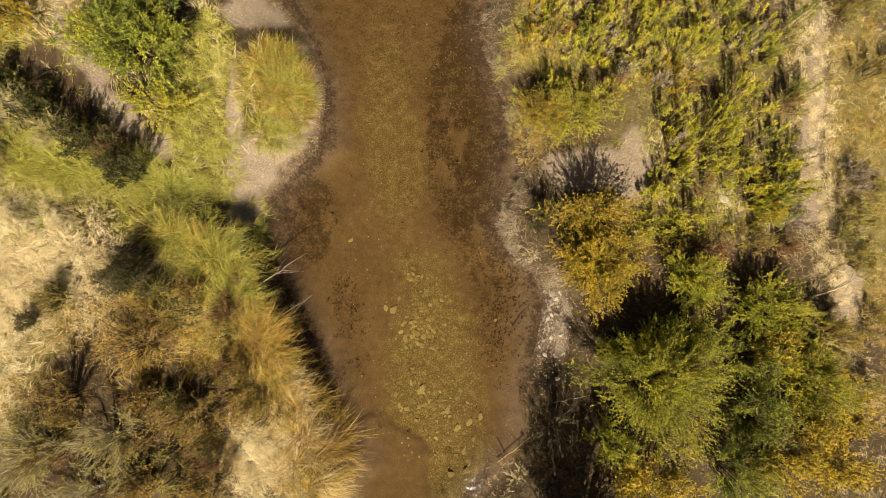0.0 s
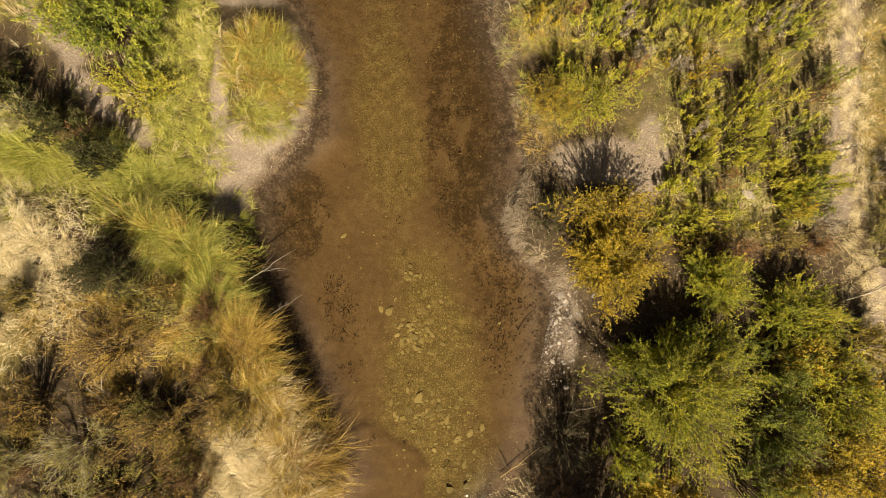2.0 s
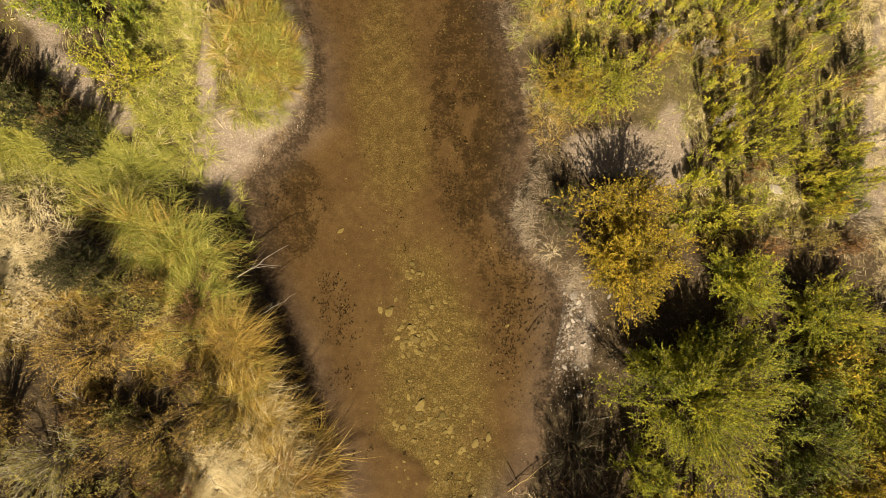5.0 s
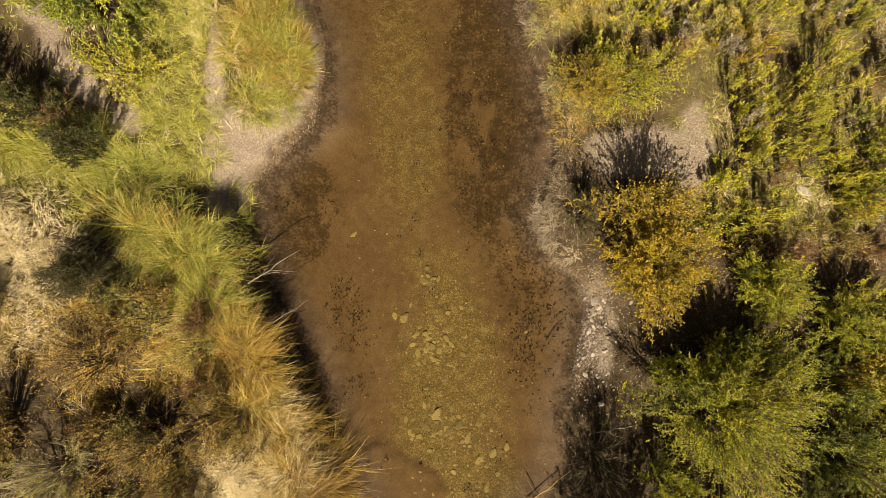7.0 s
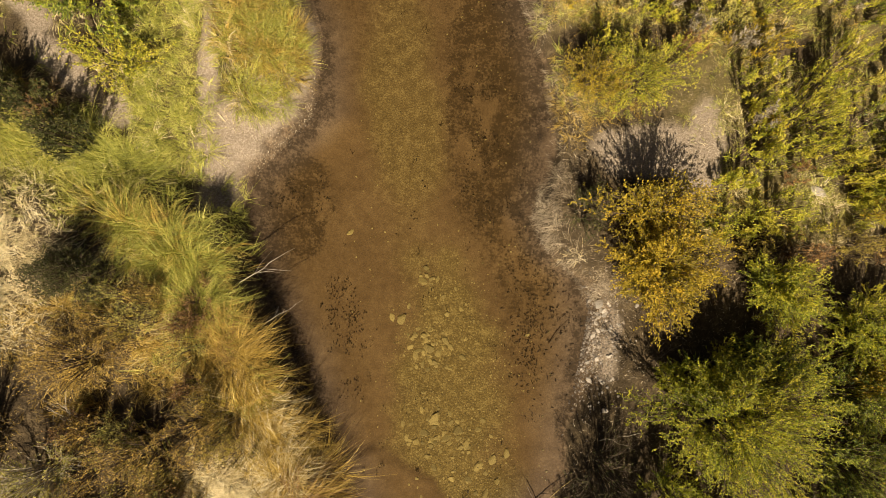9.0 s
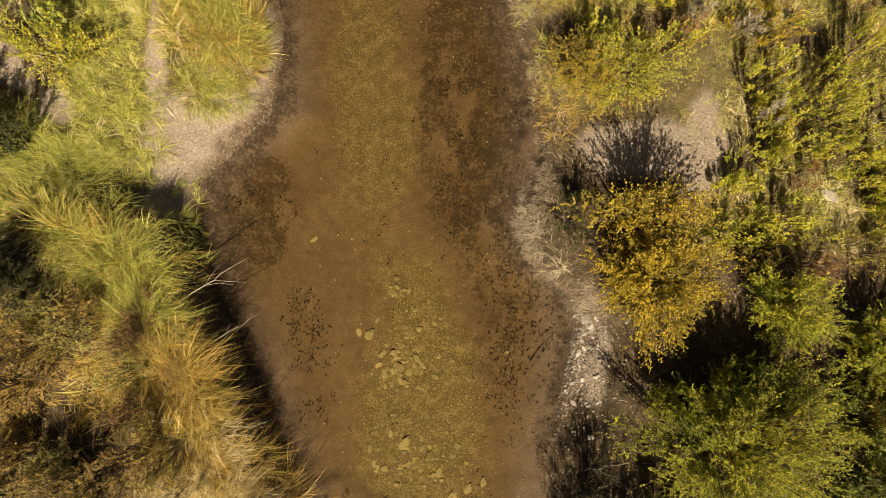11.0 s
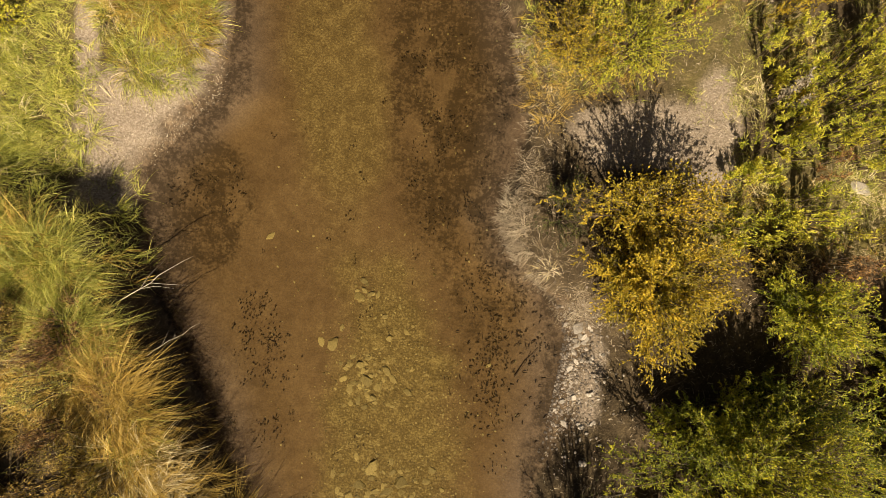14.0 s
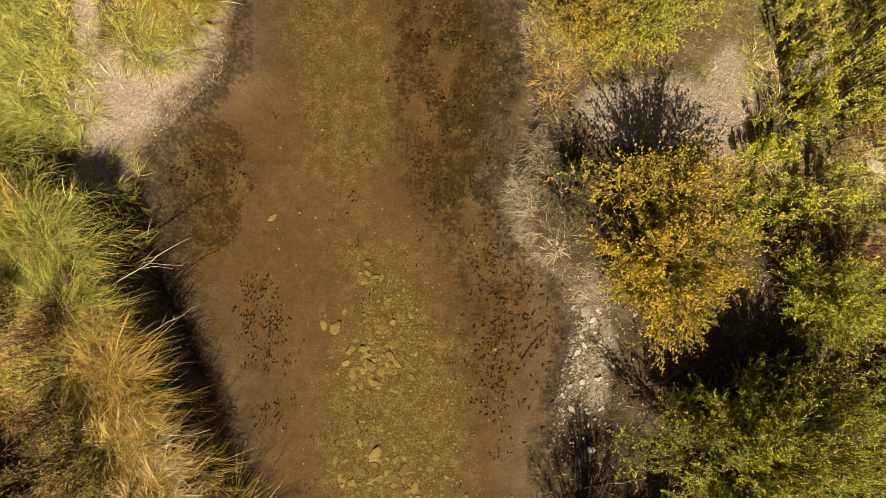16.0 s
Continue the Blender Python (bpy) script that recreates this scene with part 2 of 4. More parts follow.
def part(name, me, parent, label=""):
    ob = new(name, me)
    ob.parent = parent
    return tagged(ob, label)


def vnoise(x, y, s, seed=0):
    x, y = np.asarray(x) * s + 37.3 * seed, np.asarray(y) * s - 11.7 * seed
    i, j = np.floor(x).astype(np.int64), np.floor(y).astype(np.int64)
    fx, fy = x - i, y - j
    fx, fy = fx * fx * (3 - 2 * fx), fy * fy * (3 - 2 * fy)

    def h(a, b):
        v = (a * 374761393 + b * 668265263 + seed * 974711) & 0x7FFFFFFF
        v = ((v ^ (v >> 13)) * 1274126177) & 0x7FFFFFFF
        return ((v ^ (v >> 16)) & 0xFFFF) / 65535.0
    return (h(i, j) * (1 - fx) + h(i + 1, j) * fx) * (1 - fy) + (h(i, j + 1) * (1 - fx) + h(i + 1, j + 1) * fx) * fy


def fbm(x, y, s, seed=0, octaves=4):
    return sum(vnoise(x, y, s * 2 ** k, seed + k) * 0.5 ** (k + 1) for k in range(octaves)) / (1 - 0.5 ** octaves)


def smooth(a, b, x):
    t = np.clip((np.asarray(x) - a) / (b - a), 0, 1)
    return t * t * (3 - 2 * t)


# ---- the lie of the land ----
LEFT_Y = [-9, -4.3, -3.98, -3.75, -3.14, -2.39, -1.62, -0.85, -0.17, 0.42, 0.82, 1.24, 1.76, 2.48, 3.21, 3.83, 4.47, 9]
LEFT_X = [-2.2, -1.85, -1.75, -1.55, -1.75, -1.95, -2.27, -2.70, -3.0, -3.09, -2.98, -2.58, -2.17, -2.17, -2.35, -2.63, -2.97, -4.2]
RIGHT_Y = [-9, -4.23, -3.93, -3.45, -3.07, -2.5, -1.93, -1.44, -0.85, -0.46, -0.08, 0.42, 1.02, 1.64, 2.46, 3.29, 4.02, 4.56, 9]
RIGHT_X = [-0.2, 0.54, 0.83, 1.2, 1.49, 1.48, 1.62, 1.72, 1.81, 1.66, 1.21, 1.0, 1.14, 1.22, 1.12, 0.81, 0.59, 0.74, 0.3]


def shore_left(y):
    return np.interp(y, LEFT_Y, LEFT_X)


def shore_right(y):
    return np.interp(y, RIGHT_Y, RIGHT_X)


def blob(x, y, cx, cy, rx, ry, turn=0.0):
    c, s = math.cos(radians(turn)), math.sin(radians(turn))
    u, v = (x - cx) * c + (y - cy) * s, -(x - cx) * s + (y - cy) * c
    return 1 - np.sqrt((u / rx) ** 2 + (v / ry) ** 2)


def silt_bank(x, y):
    return blob(x, y, -1.05, -4.05, 0.98, 1.1, 12) + 0.5 * (fbm(x, y, 1.9, 25) - 0.5)


def height(x, y):
    x, y = np.asarray(x, float), np.asarray(y, float)
    wob = 0.10 * (fbm(x, y, 2.2, 5) - 0.5) + 0.13 * (fbm(x, y, 7.0, 15) - 0.5)
    dl, dr = shore_left(y) - x + wob, x - shore_right(y) + wob
    gentle = smooth(0.0, 0.9, y)
    wl = 0.32 + 1.0 * gentle
    hl = 0.54 - 0.36 * gentle
    zl = hl * smooth(0, 1, dl / wl) + 0.25 * smooth(1.0, 5.0, dl)
    stony = smooth(-2.4, -1.8, y) * (1 - smooth(-0.7, -0.2, y))
    wr = 0.27 - 0.12 * smooth(0.3, 0.9, y) + 0.75 * stony + 0.5 * smooth(-2.9, -3.5, y)
    zr = (0.19 - 0.03 * stony) * smooth(0, 1, dr / wr) + 0.08 * smooth(1.0, 6.0, dr)
    z = np.where(dl > 0, zl, np.where(dr > 0, zr, 0.0))
    z = z + np.where((dl > 0) | (dr > 0), 0.10 * (fbm(x, y, 0.9, 2) - 0.45) * smooth(0.1, 0.8, np.maximum(dl, dr)), 0)
    depth = np.minimum(-dl, -dr)
    z = z - np.where(depth > -0.12, 0.16 * smooth(-0.12, 1.0, depth) + 0.035 * (fbm(x, y, 1.6, 9) - 0.5) * smooth(0, 0.3, depth), 0)
    z = z + 0.20 * smooth(0.0, 0.75, blob(x, y, -3.08, 2.85, 1.05, 1.45))
    # a silt bank with a small step on the stream bed
    z = z + np.where(depth > 0, 0.04 * smooth(0.0, 0.10, silt_bank(x, y)), 0)
    return z + 0.5 * smooth(14, 60, np.hypot(x, y)) * (np.maximum(dl, dr) > 0)


def bare_mask(x, y):
    """Where the ground is open sand, dust or trodden path."""
    m = np.zeros_like(x)
    n = 0.55 * (fbm(x, y, 3.2, 21, 5) - 0.5)
    for cx, cy, rx, ry, t in ((-2.62, 2.2, 0.55, 1.55, 8), (-3.25, 1.15, 0.85, 0.75, -20), (-3.4, 0.6, 0.4, 0.35, 0), (-3.66, 2.3, 0.17, 1.0, 0), (-3.4, 4.15, 0.75, 0.4, 0), (-6.35, 3.4, 0.32, 1.0, 35),
                              (-5.6, 2.2, 0.24, 0.8, 48), (-4.85, 1.65, 0.28, 0.28, 0), (2.55, 1.4, 0.95, 0.5, 0), (3.3, 1.45, 0.34, 0.75, 0), (3.2, 1.0, 0.3, 0.35, 0),
                              (1.95, -1.2, 0.3, 0.75, 0), (6.35, 2.2, 0.24, 2.4, -6), (6.9, -0.6, 0.24, 2.0, -8),
                              (6.2, 0.8, 0.6, 0.35, 0)):
        m = np.maximum(m, smooth(0.0, 0.35, blob(x, y, cx, cy, rx, ry, t) + n))
    return m


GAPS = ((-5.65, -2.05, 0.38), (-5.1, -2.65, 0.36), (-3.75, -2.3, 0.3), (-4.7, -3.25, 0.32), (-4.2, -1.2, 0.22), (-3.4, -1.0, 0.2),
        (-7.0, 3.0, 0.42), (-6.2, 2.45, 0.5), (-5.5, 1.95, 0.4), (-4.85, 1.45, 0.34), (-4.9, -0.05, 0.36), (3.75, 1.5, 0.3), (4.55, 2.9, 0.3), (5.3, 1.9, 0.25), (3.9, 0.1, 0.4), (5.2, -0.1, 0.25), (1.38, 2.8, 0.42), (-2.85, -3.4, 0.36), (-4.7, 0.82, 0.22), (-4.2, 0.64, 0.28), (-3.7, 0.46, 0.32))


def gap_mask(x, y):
    """Grassless near-black soil standing in for shade between plants; one clears a straw patch."""
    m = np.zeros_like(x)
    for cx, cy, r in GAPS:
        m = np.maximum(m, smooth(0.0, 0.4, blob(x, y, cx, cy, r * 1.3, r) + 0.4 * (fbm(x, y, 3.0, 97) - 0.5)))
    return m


def thatch(x, y):
    """Where dead blades lie matted over the soil between the living ones."""
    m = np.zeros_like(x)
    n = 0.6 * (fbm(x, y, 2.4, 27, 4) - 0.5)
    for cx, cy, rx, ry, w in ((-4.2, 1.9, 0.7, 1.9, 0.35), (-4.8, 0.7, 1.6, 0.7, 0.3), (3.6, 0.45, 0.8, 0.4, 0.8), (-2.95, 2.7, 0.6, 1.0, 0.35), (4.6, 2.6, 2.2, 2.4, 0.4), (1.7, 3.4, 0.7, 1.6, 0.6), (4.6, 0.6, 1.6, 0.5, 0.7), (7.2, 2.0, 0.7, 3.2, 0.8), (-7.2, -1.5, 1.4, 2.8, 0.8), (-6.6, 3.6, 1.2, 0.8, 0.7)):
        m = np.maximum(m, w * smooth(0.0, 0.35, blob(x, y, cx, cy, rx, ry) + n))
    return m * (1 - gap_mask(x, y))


def axis(lo, hi, step, far):
    inner = np.arange(lo, hi + step / 2, step)
    out, d = [], step
    while sum(out) + hi < far:
        d *= 1.35
        out.append(d)
    up = hi + np.cumsum(out)
    dn = lo - np.cumsum(out)
    return np.concatenate([dn[::-1], inner, up])


def build_ground():
    xs, ys = axis(-8.4, 8.4, 0.055, 900), axis(-5.0, 5.0, 0.055, 900)
    gx, gy = np.meshgrid(xs, ys)
    x, y = gx.ravel(), gy.ravel()
    z = height(x, y)
    nx, ny = len(xs), len(ys)
    i = (np.arange(ny - 1)[:, None] * nx + np.arange(nx - 1)[None, :]).ravel()
    quads = np.stack([i, i + 1, i + nx + 1, i + nx], 1)
    depth = np.minimum(x - shore_left(y), shore_right(y) - x)
    wet = smooth(0.05, 0.004, z + 0.04 * (fbm(x, y, 5.0, 51) - 0.5))
    grav = smooth(-0.15, 0.45, blob(x, y, -0.1, -2.3, 0.95, 2.3, 6) + 0.8 * (fbm(x, y, 1.8, 31) - 0.5))
    grav = np.maximum(grav, 0.7 * smooth(0.0, 0.6, blob(x, y, -1.0, 2.2, 0.75, 2.6, 6) + 0.7 * (fbm(x, y, 1.4, 35) - 0.5)))
    grav = grav * (1 - smooth(0.0, 0.06, silt_bank(x, y)))
    alg = np.maximum(smooth(0.0, 0.6, blob(x, y, 0.45, 2.2, 1.0, 3.1)), 0.4 * smooth(0, 0.6, blob(x, y, 0.95, -0.5, 0.8, 2.0)))
    alg = np.maximum(alg, 1.0 * smooth(0, 0.5, blob(x, y, -2.5, 0.45, 0.85, 1.0)))
    alg = np.maximum(alg, 0.7 * smooth(0.35, 0.05, depth))
    alg = alg * smooth(0.22, 0.52, fbm(x * 1.6, y * 0.8, 1.9, 47, 5))
    alg = np.clip(0.10 + 0.30 * smooth(0.8, 4.0, y) + alg * (0.4 + 1.6 * fbm(x, y, 1.5, 41)), 0, 1)
    me = np_mesh("ground", np.stack([x, y, z], 1), [quads], M_GROUND,
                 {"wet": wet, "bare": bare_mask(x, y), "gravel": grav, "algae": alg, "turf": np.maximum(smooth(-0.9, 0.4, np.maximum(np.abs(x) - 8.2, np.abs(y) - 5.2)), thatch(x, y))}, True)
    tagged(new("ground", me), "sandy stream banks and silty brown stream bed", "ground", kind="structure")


build_ground()


def build_water():
    ys = np.concatenate([[-700, -60], np.arange(-12, 12.01, 0.1), [60, 700]])
    u = np.linspace(0, 1, 48)
    xl, xr = shore_left(ys) - 0.5, shore_right(ys) + 0.5
    x = xl[:, None] * (1 - u) + xr[:, None] * u
    y = np.broadcast_to(ys[:, None], x.shape)
    n, m = x.shape
    i = (np.arange(n - 1)[:, None] * m + np.arange(m - 1)[None, :]).ravel()
    x, y = x.ravel(), y.ravel()
    rif = smooth(0.0, 0.6, blob(x, y, 0.82, -3.85, 0.4, 0.4))
    me = np_mesh("stream_water", np.stack([x, y, np.zeros(n * m)], 1), [np.stack([i, i + 1, i + m + 1, i + m], 1)], M_WATER, {"riffle": rif, "depth": smooth(0.0, 0.13, -height(x, y))}, True)
    tagged(new("stream_water", me), "shallow clear brown stream water with faint ripples", "water", kind="structure")


build_water()


# ---- blades and leaves ----
def blade_arrays(base, az, length, width, lean, bend, tone):
    """Tapered bent strips of three lengths; all arguments are arrays of one size."""
    n = len(base)
    d = np.stack([np.cos(az), np.sin(az), np.zeros(n)], 1)
    s = np.stack([-np.sin(az), np.cos(az), np.zeros(n)], 1)
    roll = rng.uniform(-0.7, 0.7, n)
    w = s * np.cos(roll)[:, None] + np.array([0, 0, 1.0]) * np.sin(roll)[:, None]
    pts, p, ang = [base], base, lean
    for k in range(3):
        ang = ang + bend / 3
        p = p + (length / 3)[:, None] * (d * np.sin(ang)[:, None] + np.array([0, 0, 1.0]) * np.cos(ang)[:, None])
        pts.append(p)
    hw = (width / 2)[:, None] * w
    v = np.stack([pts[0] - hw, pts[0] + hw, pts[1] - hw * 0.9, pts[1] + hw * 0.9, pts[2] - hw * 0.6, pts[2] + hw * 0.6, pts[3]], 1)
    return v, np.repeat(tone, 7), np.tile([0, 0, 0.35, 0.35, 0.7, 0.7, 1.0], n)


def blade_mesh(name, arrays, mat):
    v = np.concatenate([a[0] for a in arrays])
    i = np.arange(len(v))[:, None] * 7
    q = np.concatenate([i + [0, 1, 3, 2], i + [2, 3, 5, 4]])
    return np_mesh(name, v.reshape(-1, 3), [q, i + [4, 5, 6]], mat,
                   {"tone": np.concatenate([a[1] for a in arrays]), "tip": np.concatenate([a[2] for a in arrays])})


def straw_mesh(name, arr, mat):
    """Short nearly straight blades, as strips of two lengths."""
    pick = [0, 1, 4, 5, 6]
    v = arr[0][:, pick]
    i = np.arange(len(v))[:, None] * 5
    return np_mesh(name, v.reshape(-1, 3), [i + [0, 1, 3, 2], i + [2, 3, 4]], mat, {"tone": arr[1].reshape(-1, 7)[:, pick].ravel(), "tip": arr[2].reshape(-1, 7)[:, pick].ravel()})


def tussock_arrays(cx, cy, n, radius, length, lean=(0.15, 0.95), bend=(0.3, 1.0), width=0.006, flow=None, locks=6):
    """n blades for each clump centre in several locks, spreading outwards from it; flow is a preferred direction (angle, strength)."""
    k = len(cx)
    per = max(1, n // locks)
    m = k * locks
    idx = np.repeat(np.arange(k), locks)
    a, r = rng.uniform(0, 2 * np.pi, m), np.sqrt(rng.uniform(0, 1, m))
    rad = np.broadcast_to(radius, (k,))[idx]
    lx, ly = cx[idx] + rad * r * np.cos(a), cy[idx] + rad * r * np.sin(a)
    comb = rng.uniform(0, 2 * np.pi, k)[idx]
    ux, uy = np.cos(a) + 0.6 * np.cos(comb), np.sin(a) + 0.6 * np.sin(comb)
    if flow is not None:
        fa, fs = flow(lx, ly)
        ux, uy = ux + fs * np.cos(fa), uy + fs * np.sin(fa)
    laz = np.arctan2(uy, ux) + rng.normal(0, 0.5, m)
    lln = np.broadcast_to(length, (k,))[idx] * rng.uniform(0.6, 1.15, m)
    lle = lean[0] + (lean[1] - lean[0]) * np.clip(0.5 * r + 0.5 * rng.uniform(0, 1, m), 0, 1)
    lbe = rng.uniform(bend[0], bend[1], m)
    lto = np.clip(0.4 * rng.uniform(0, 1, k)[idx] + 0.6 * rng.uniform(0, 1, m), 0, 1)
    j = np.repeat(np.arange(m), per)
    q = len(j)
    bx, by = lx[j] + rng.normal(0, 0.018, q), ly[j] + rng.normal(0, 0.018, q)
    base = np.stack([bx, by, height(bx, by) - 0.01], 1)
    return blade_arrays(base, laz[j] + rng.normal(0, 0.22, q), lln[j] * rng.uniform(0.35, 1.15, q), width * rng.uniform(0.6, 1.4, q), lle[j] + rng.normal(0, 0.2, q), lbe[j] + rng.normal(0, 0.3, q), np.clip(lto[j] + rng.normal(0, 0.12, q), 0, 1))


def leaf_arrays(p, d, length, width, tone, droop=0.25):
    """Pointed leaves of four triangles, folded on the midrib, at p along the unit vectors d."""
    n = len(p)
    d = d / np.linalg.norm(d, axis=1)[:, None]
    s = np.cross(d, np.array([0, 0, 1.0]) + rng.normal(0, 0.35, (n, 3)))
    s /= np.linalg.norm(s, axis=1)[:, None] + 1e-6
    up = np.cross(s, d)
    L, W = length[:, None], width[:, None]
    tip = p + d * L - up * L * droop * rng.uniform(0, 1, (n, 1))
    a, b = p + d * L * 0.32 + up * W * 0.18, p + d * L * 0.68 + up * W * 0.10 - up * L * droop * 0.3
    v = np.stack([p, a - s * W * 0.5, a + s * W * 0.5, b - s * W * 0.38, b + s * W * 0.38, tip], 1)
    return v, np.repeat(tone, 6), np.tile([0, 0.3, 0.3, 0.65, 0.65, 1.0], n)


def kite_arrays(p, d, length, width, tone):
    """Small leaves of two triangles folded on the midrib."""
    n = len(p)
    d = d / np.linalg.norm(d, axis=1)[:, None]
    s = np.cross(d, np.array([0, 0, 1.0]) + rng.normal(0, 0.35, (n, 3)))
    s /= np.linalg.norm(s, axis=1)[:, None] + 1e-6
    up = np.cross(s, d)
    L, W = length[:, None], width[:, None]
    a = p + d * L * 0.45 + up * W * 0.25
    v = np.stack([p, a - s * W * 0.5, p + d * L, a + s * W * 0.5], 1)
    return v, np.repeat(tone, 4), np.tile([0, 0.5, 1.0, 0.5], n)


def kite_mesh(name, arr, mat):
    v, tone, tip = arr
    i = np.arange(len(v))[:, None] * 4
    return np_mesh(name, v.reshape(-1, 3), [np.concatenate([i + [0, 2, 1], i + [0, 3, 2]])], mat, {"tone": tone, "tip": tip})


def leaf_mesh(name, arrays, mat):
    v = np.concatenate([a[0] for a in arrays])
    i = np.arange(len(v))[:, None] * 6
    return np_mesh(name, v.reshape(-1, 3), [i + [1, 2, 4, 3], np.concatenate([i + [0, 2, 1], i + [3, 4, 5]])], mat,
                   {"tone": np.concatenate([a[1] for a in arrays]), "tip": np.concatenate([a[2] for a in arrays])})


def tube_arrays(paths, radii, sides=5):
    """Tapered tubes along paths (k, m, 3) with radii (k, m)."""
    paths, radii = np.asarray(paths, float), np.asarray(radii, float)
    k, m, _ = paths.shape
    t = np.gradient(paths, axis=1)
    t /= np.linalg.norm(t, axis=2)[:, :, None] + 1e-9
    ref = np.where(np.abs(t[..., 2:3]) > 0.9, np.array([1.0, 0, 0]), np.array([0, 0, 1.0]))
    u = np.cross(t, ref)
    u /= np.linalg.norm(u, axis=2)[:, :, None] + 1e-9
    w = np.cross(t, u)
    a = np.arange(sides) * 2 * np.pi / sides
    v = paths[:, :, None] + radii[:, :, None, None] * (u[:, :, None] * np.cos(a)[:, None] + w[:, :, None] * np.sin(a)[:, None])
    base = (np.arange(k)[:, None, None] * m + np.arange(m - 1)[None, :, None]) * sides
    j = np.arange(sides)[None, None, :]
    q = np.stack([base + j, base + (j + 1) % sides, base + sides + (j + 1) % sides, base + sides + j], -1).reshape(-1, 4)
    ends = (np.arange(k)[:, None] * m + m - 1) * sides + np.arange(sides)[None, :]
    return v.reshape(-1, 3), q, ends


def tube_mesh(name, paths, radii, mat, sides=5):
    v, q, ends = tube_arrays(paths, radii, sides)
    return np_mesh(name, v, [q, ends], mat, None, True)


def shrub(name, label, category, cx, cy, rx, ry, tall, stems, twigs, leaves, mat, leaf=(0.05, 0.013), turn=0.0, group="", spread=0.35, lean=(0, 0), bark=None, loose=0.55, dome=0.62):
    """A many-stemmed shrub: arching stems, side twigs, and pointed leaves along both."""
    z0 = float(height(cx, cy))
    root = new(name)
    root.location = (cx, cy, z0)
    tagged(root, label, category, group)
    a = rng.uniform(0, 2 * np.pi, stems)
    r = np.sqrt(rng.uniform(0.0, 1, stems))
    lump = 1 + 0.28 * np.sin(3 * a + rng.uniform(0, 6)) * r
    ex, ey = r * np.cos(a) * rx * lump, r * np.sin(a) * ry * lump
    c, s = math.cos(radians(turn)), math.sin(radians(turn))
    ex, ey = ex * c - ey * s, ex * s + ey * c
    ez = tall * (1 - dome * r ** 2) * rng.uniform(0.68, 1.06, stems)
    b0 = np.stack([ex * spread, ey * spread, height(cx + ex * spread, cy + ey * spread) - z0 - 0.02], 1)
    end = np.stack([ex + lean[0], ey + lean[1], ez], 1)
    ctl = np.stack([ex * (spread + 0.2), ey * (spread + 0.2), ez * 0.75], 1)
    q = np.linspace(0, 1, 6)[None, :, None]
    path = b0[:, None] * (1 - q) ** 2 + 2 * ctl[:, None] * q * (1 - q) + end[:, None] * q ** 2
    rad = np.linspace(0.008, 0.0018, 6)[None, :] * rng.uniform(0.6, 1.3, stems)[:, None] * (0.6 + 0.5 * tall)
    # twigs and leaves
    n = stems * twigs
    si = np.repeat(np.arange(stems), twigs)
    tt = rng.uniform(0.22, 1.0, n)[:, None]
    tp = b0[si] * (1 - tt) ** 2 + 2 * ctl[si] * tt * (1 - tt) + end[si] * tt ** 2
    along = end[si] - ctl[si]
    along /= np.linalg.norm(along, axis=1)[:, None] + 1e-6
    td = along + rng.normal(0, loose, (n, 3)) + np.array([0, 0, 0.25])
    td /= np.linalg.norm(td, axis=1)[:, None]
    tl = rng.uniform(0.10, 0.28, n) * (0.5 + 0.5 * min(1.6, tall)) * (loose / 0.55)
    v1, q1, e1 = tube_arrays(path, rad, 4)
    v2, q2, e2 = tube_arrays(np.stack([tp, tp + td * tl[:, None]], 1), np.tile([0.0022, 0.0009], (n, 1)), 3)
    wood = np_mesh("branchwork", np.concatenate([v1, v2]), [q1, e1, q2 + len(v1), e2 + len(v1)], bark or M_BARK, None, True)
    tagged(part("branchwork", wood, root, "thin brown branching stems"), kind="stuff")
    ti = np.repeat(np.arange(n), leaves)
    m = len(ti)
    u = rng.uniform(0.1, 1.0, m)
    p = tp[ti] + td[ti] * (tl[ti] * u)[:, None]
    ld = td[ti] * 0.7 + rng.normal(0, 0.55, (m, 3)) + np.array([0, 0, -0.1])
    tone = np.clip(rng.uniform(0, 1, stems)[si][ti] + rng.normal(0, 0.1, m), 0, 1)
    ll, lw = leaf[0] * rng.uniform(0.55, 1.25, m), leaf[1] * rng.uniform(0.7, 1.3, m)
    if leaf[0] > 0.047:
        me = leaf_mesh("foliage", [leaf_arrays(p, ld, ll, lw, tone)], mat)
    else:
        me = kite_mesh("foliage", kite_arrays(p, ld, ll, lw, tone), mat)
    tagged(part("foliage", me, root), kind="stuff")
    return root


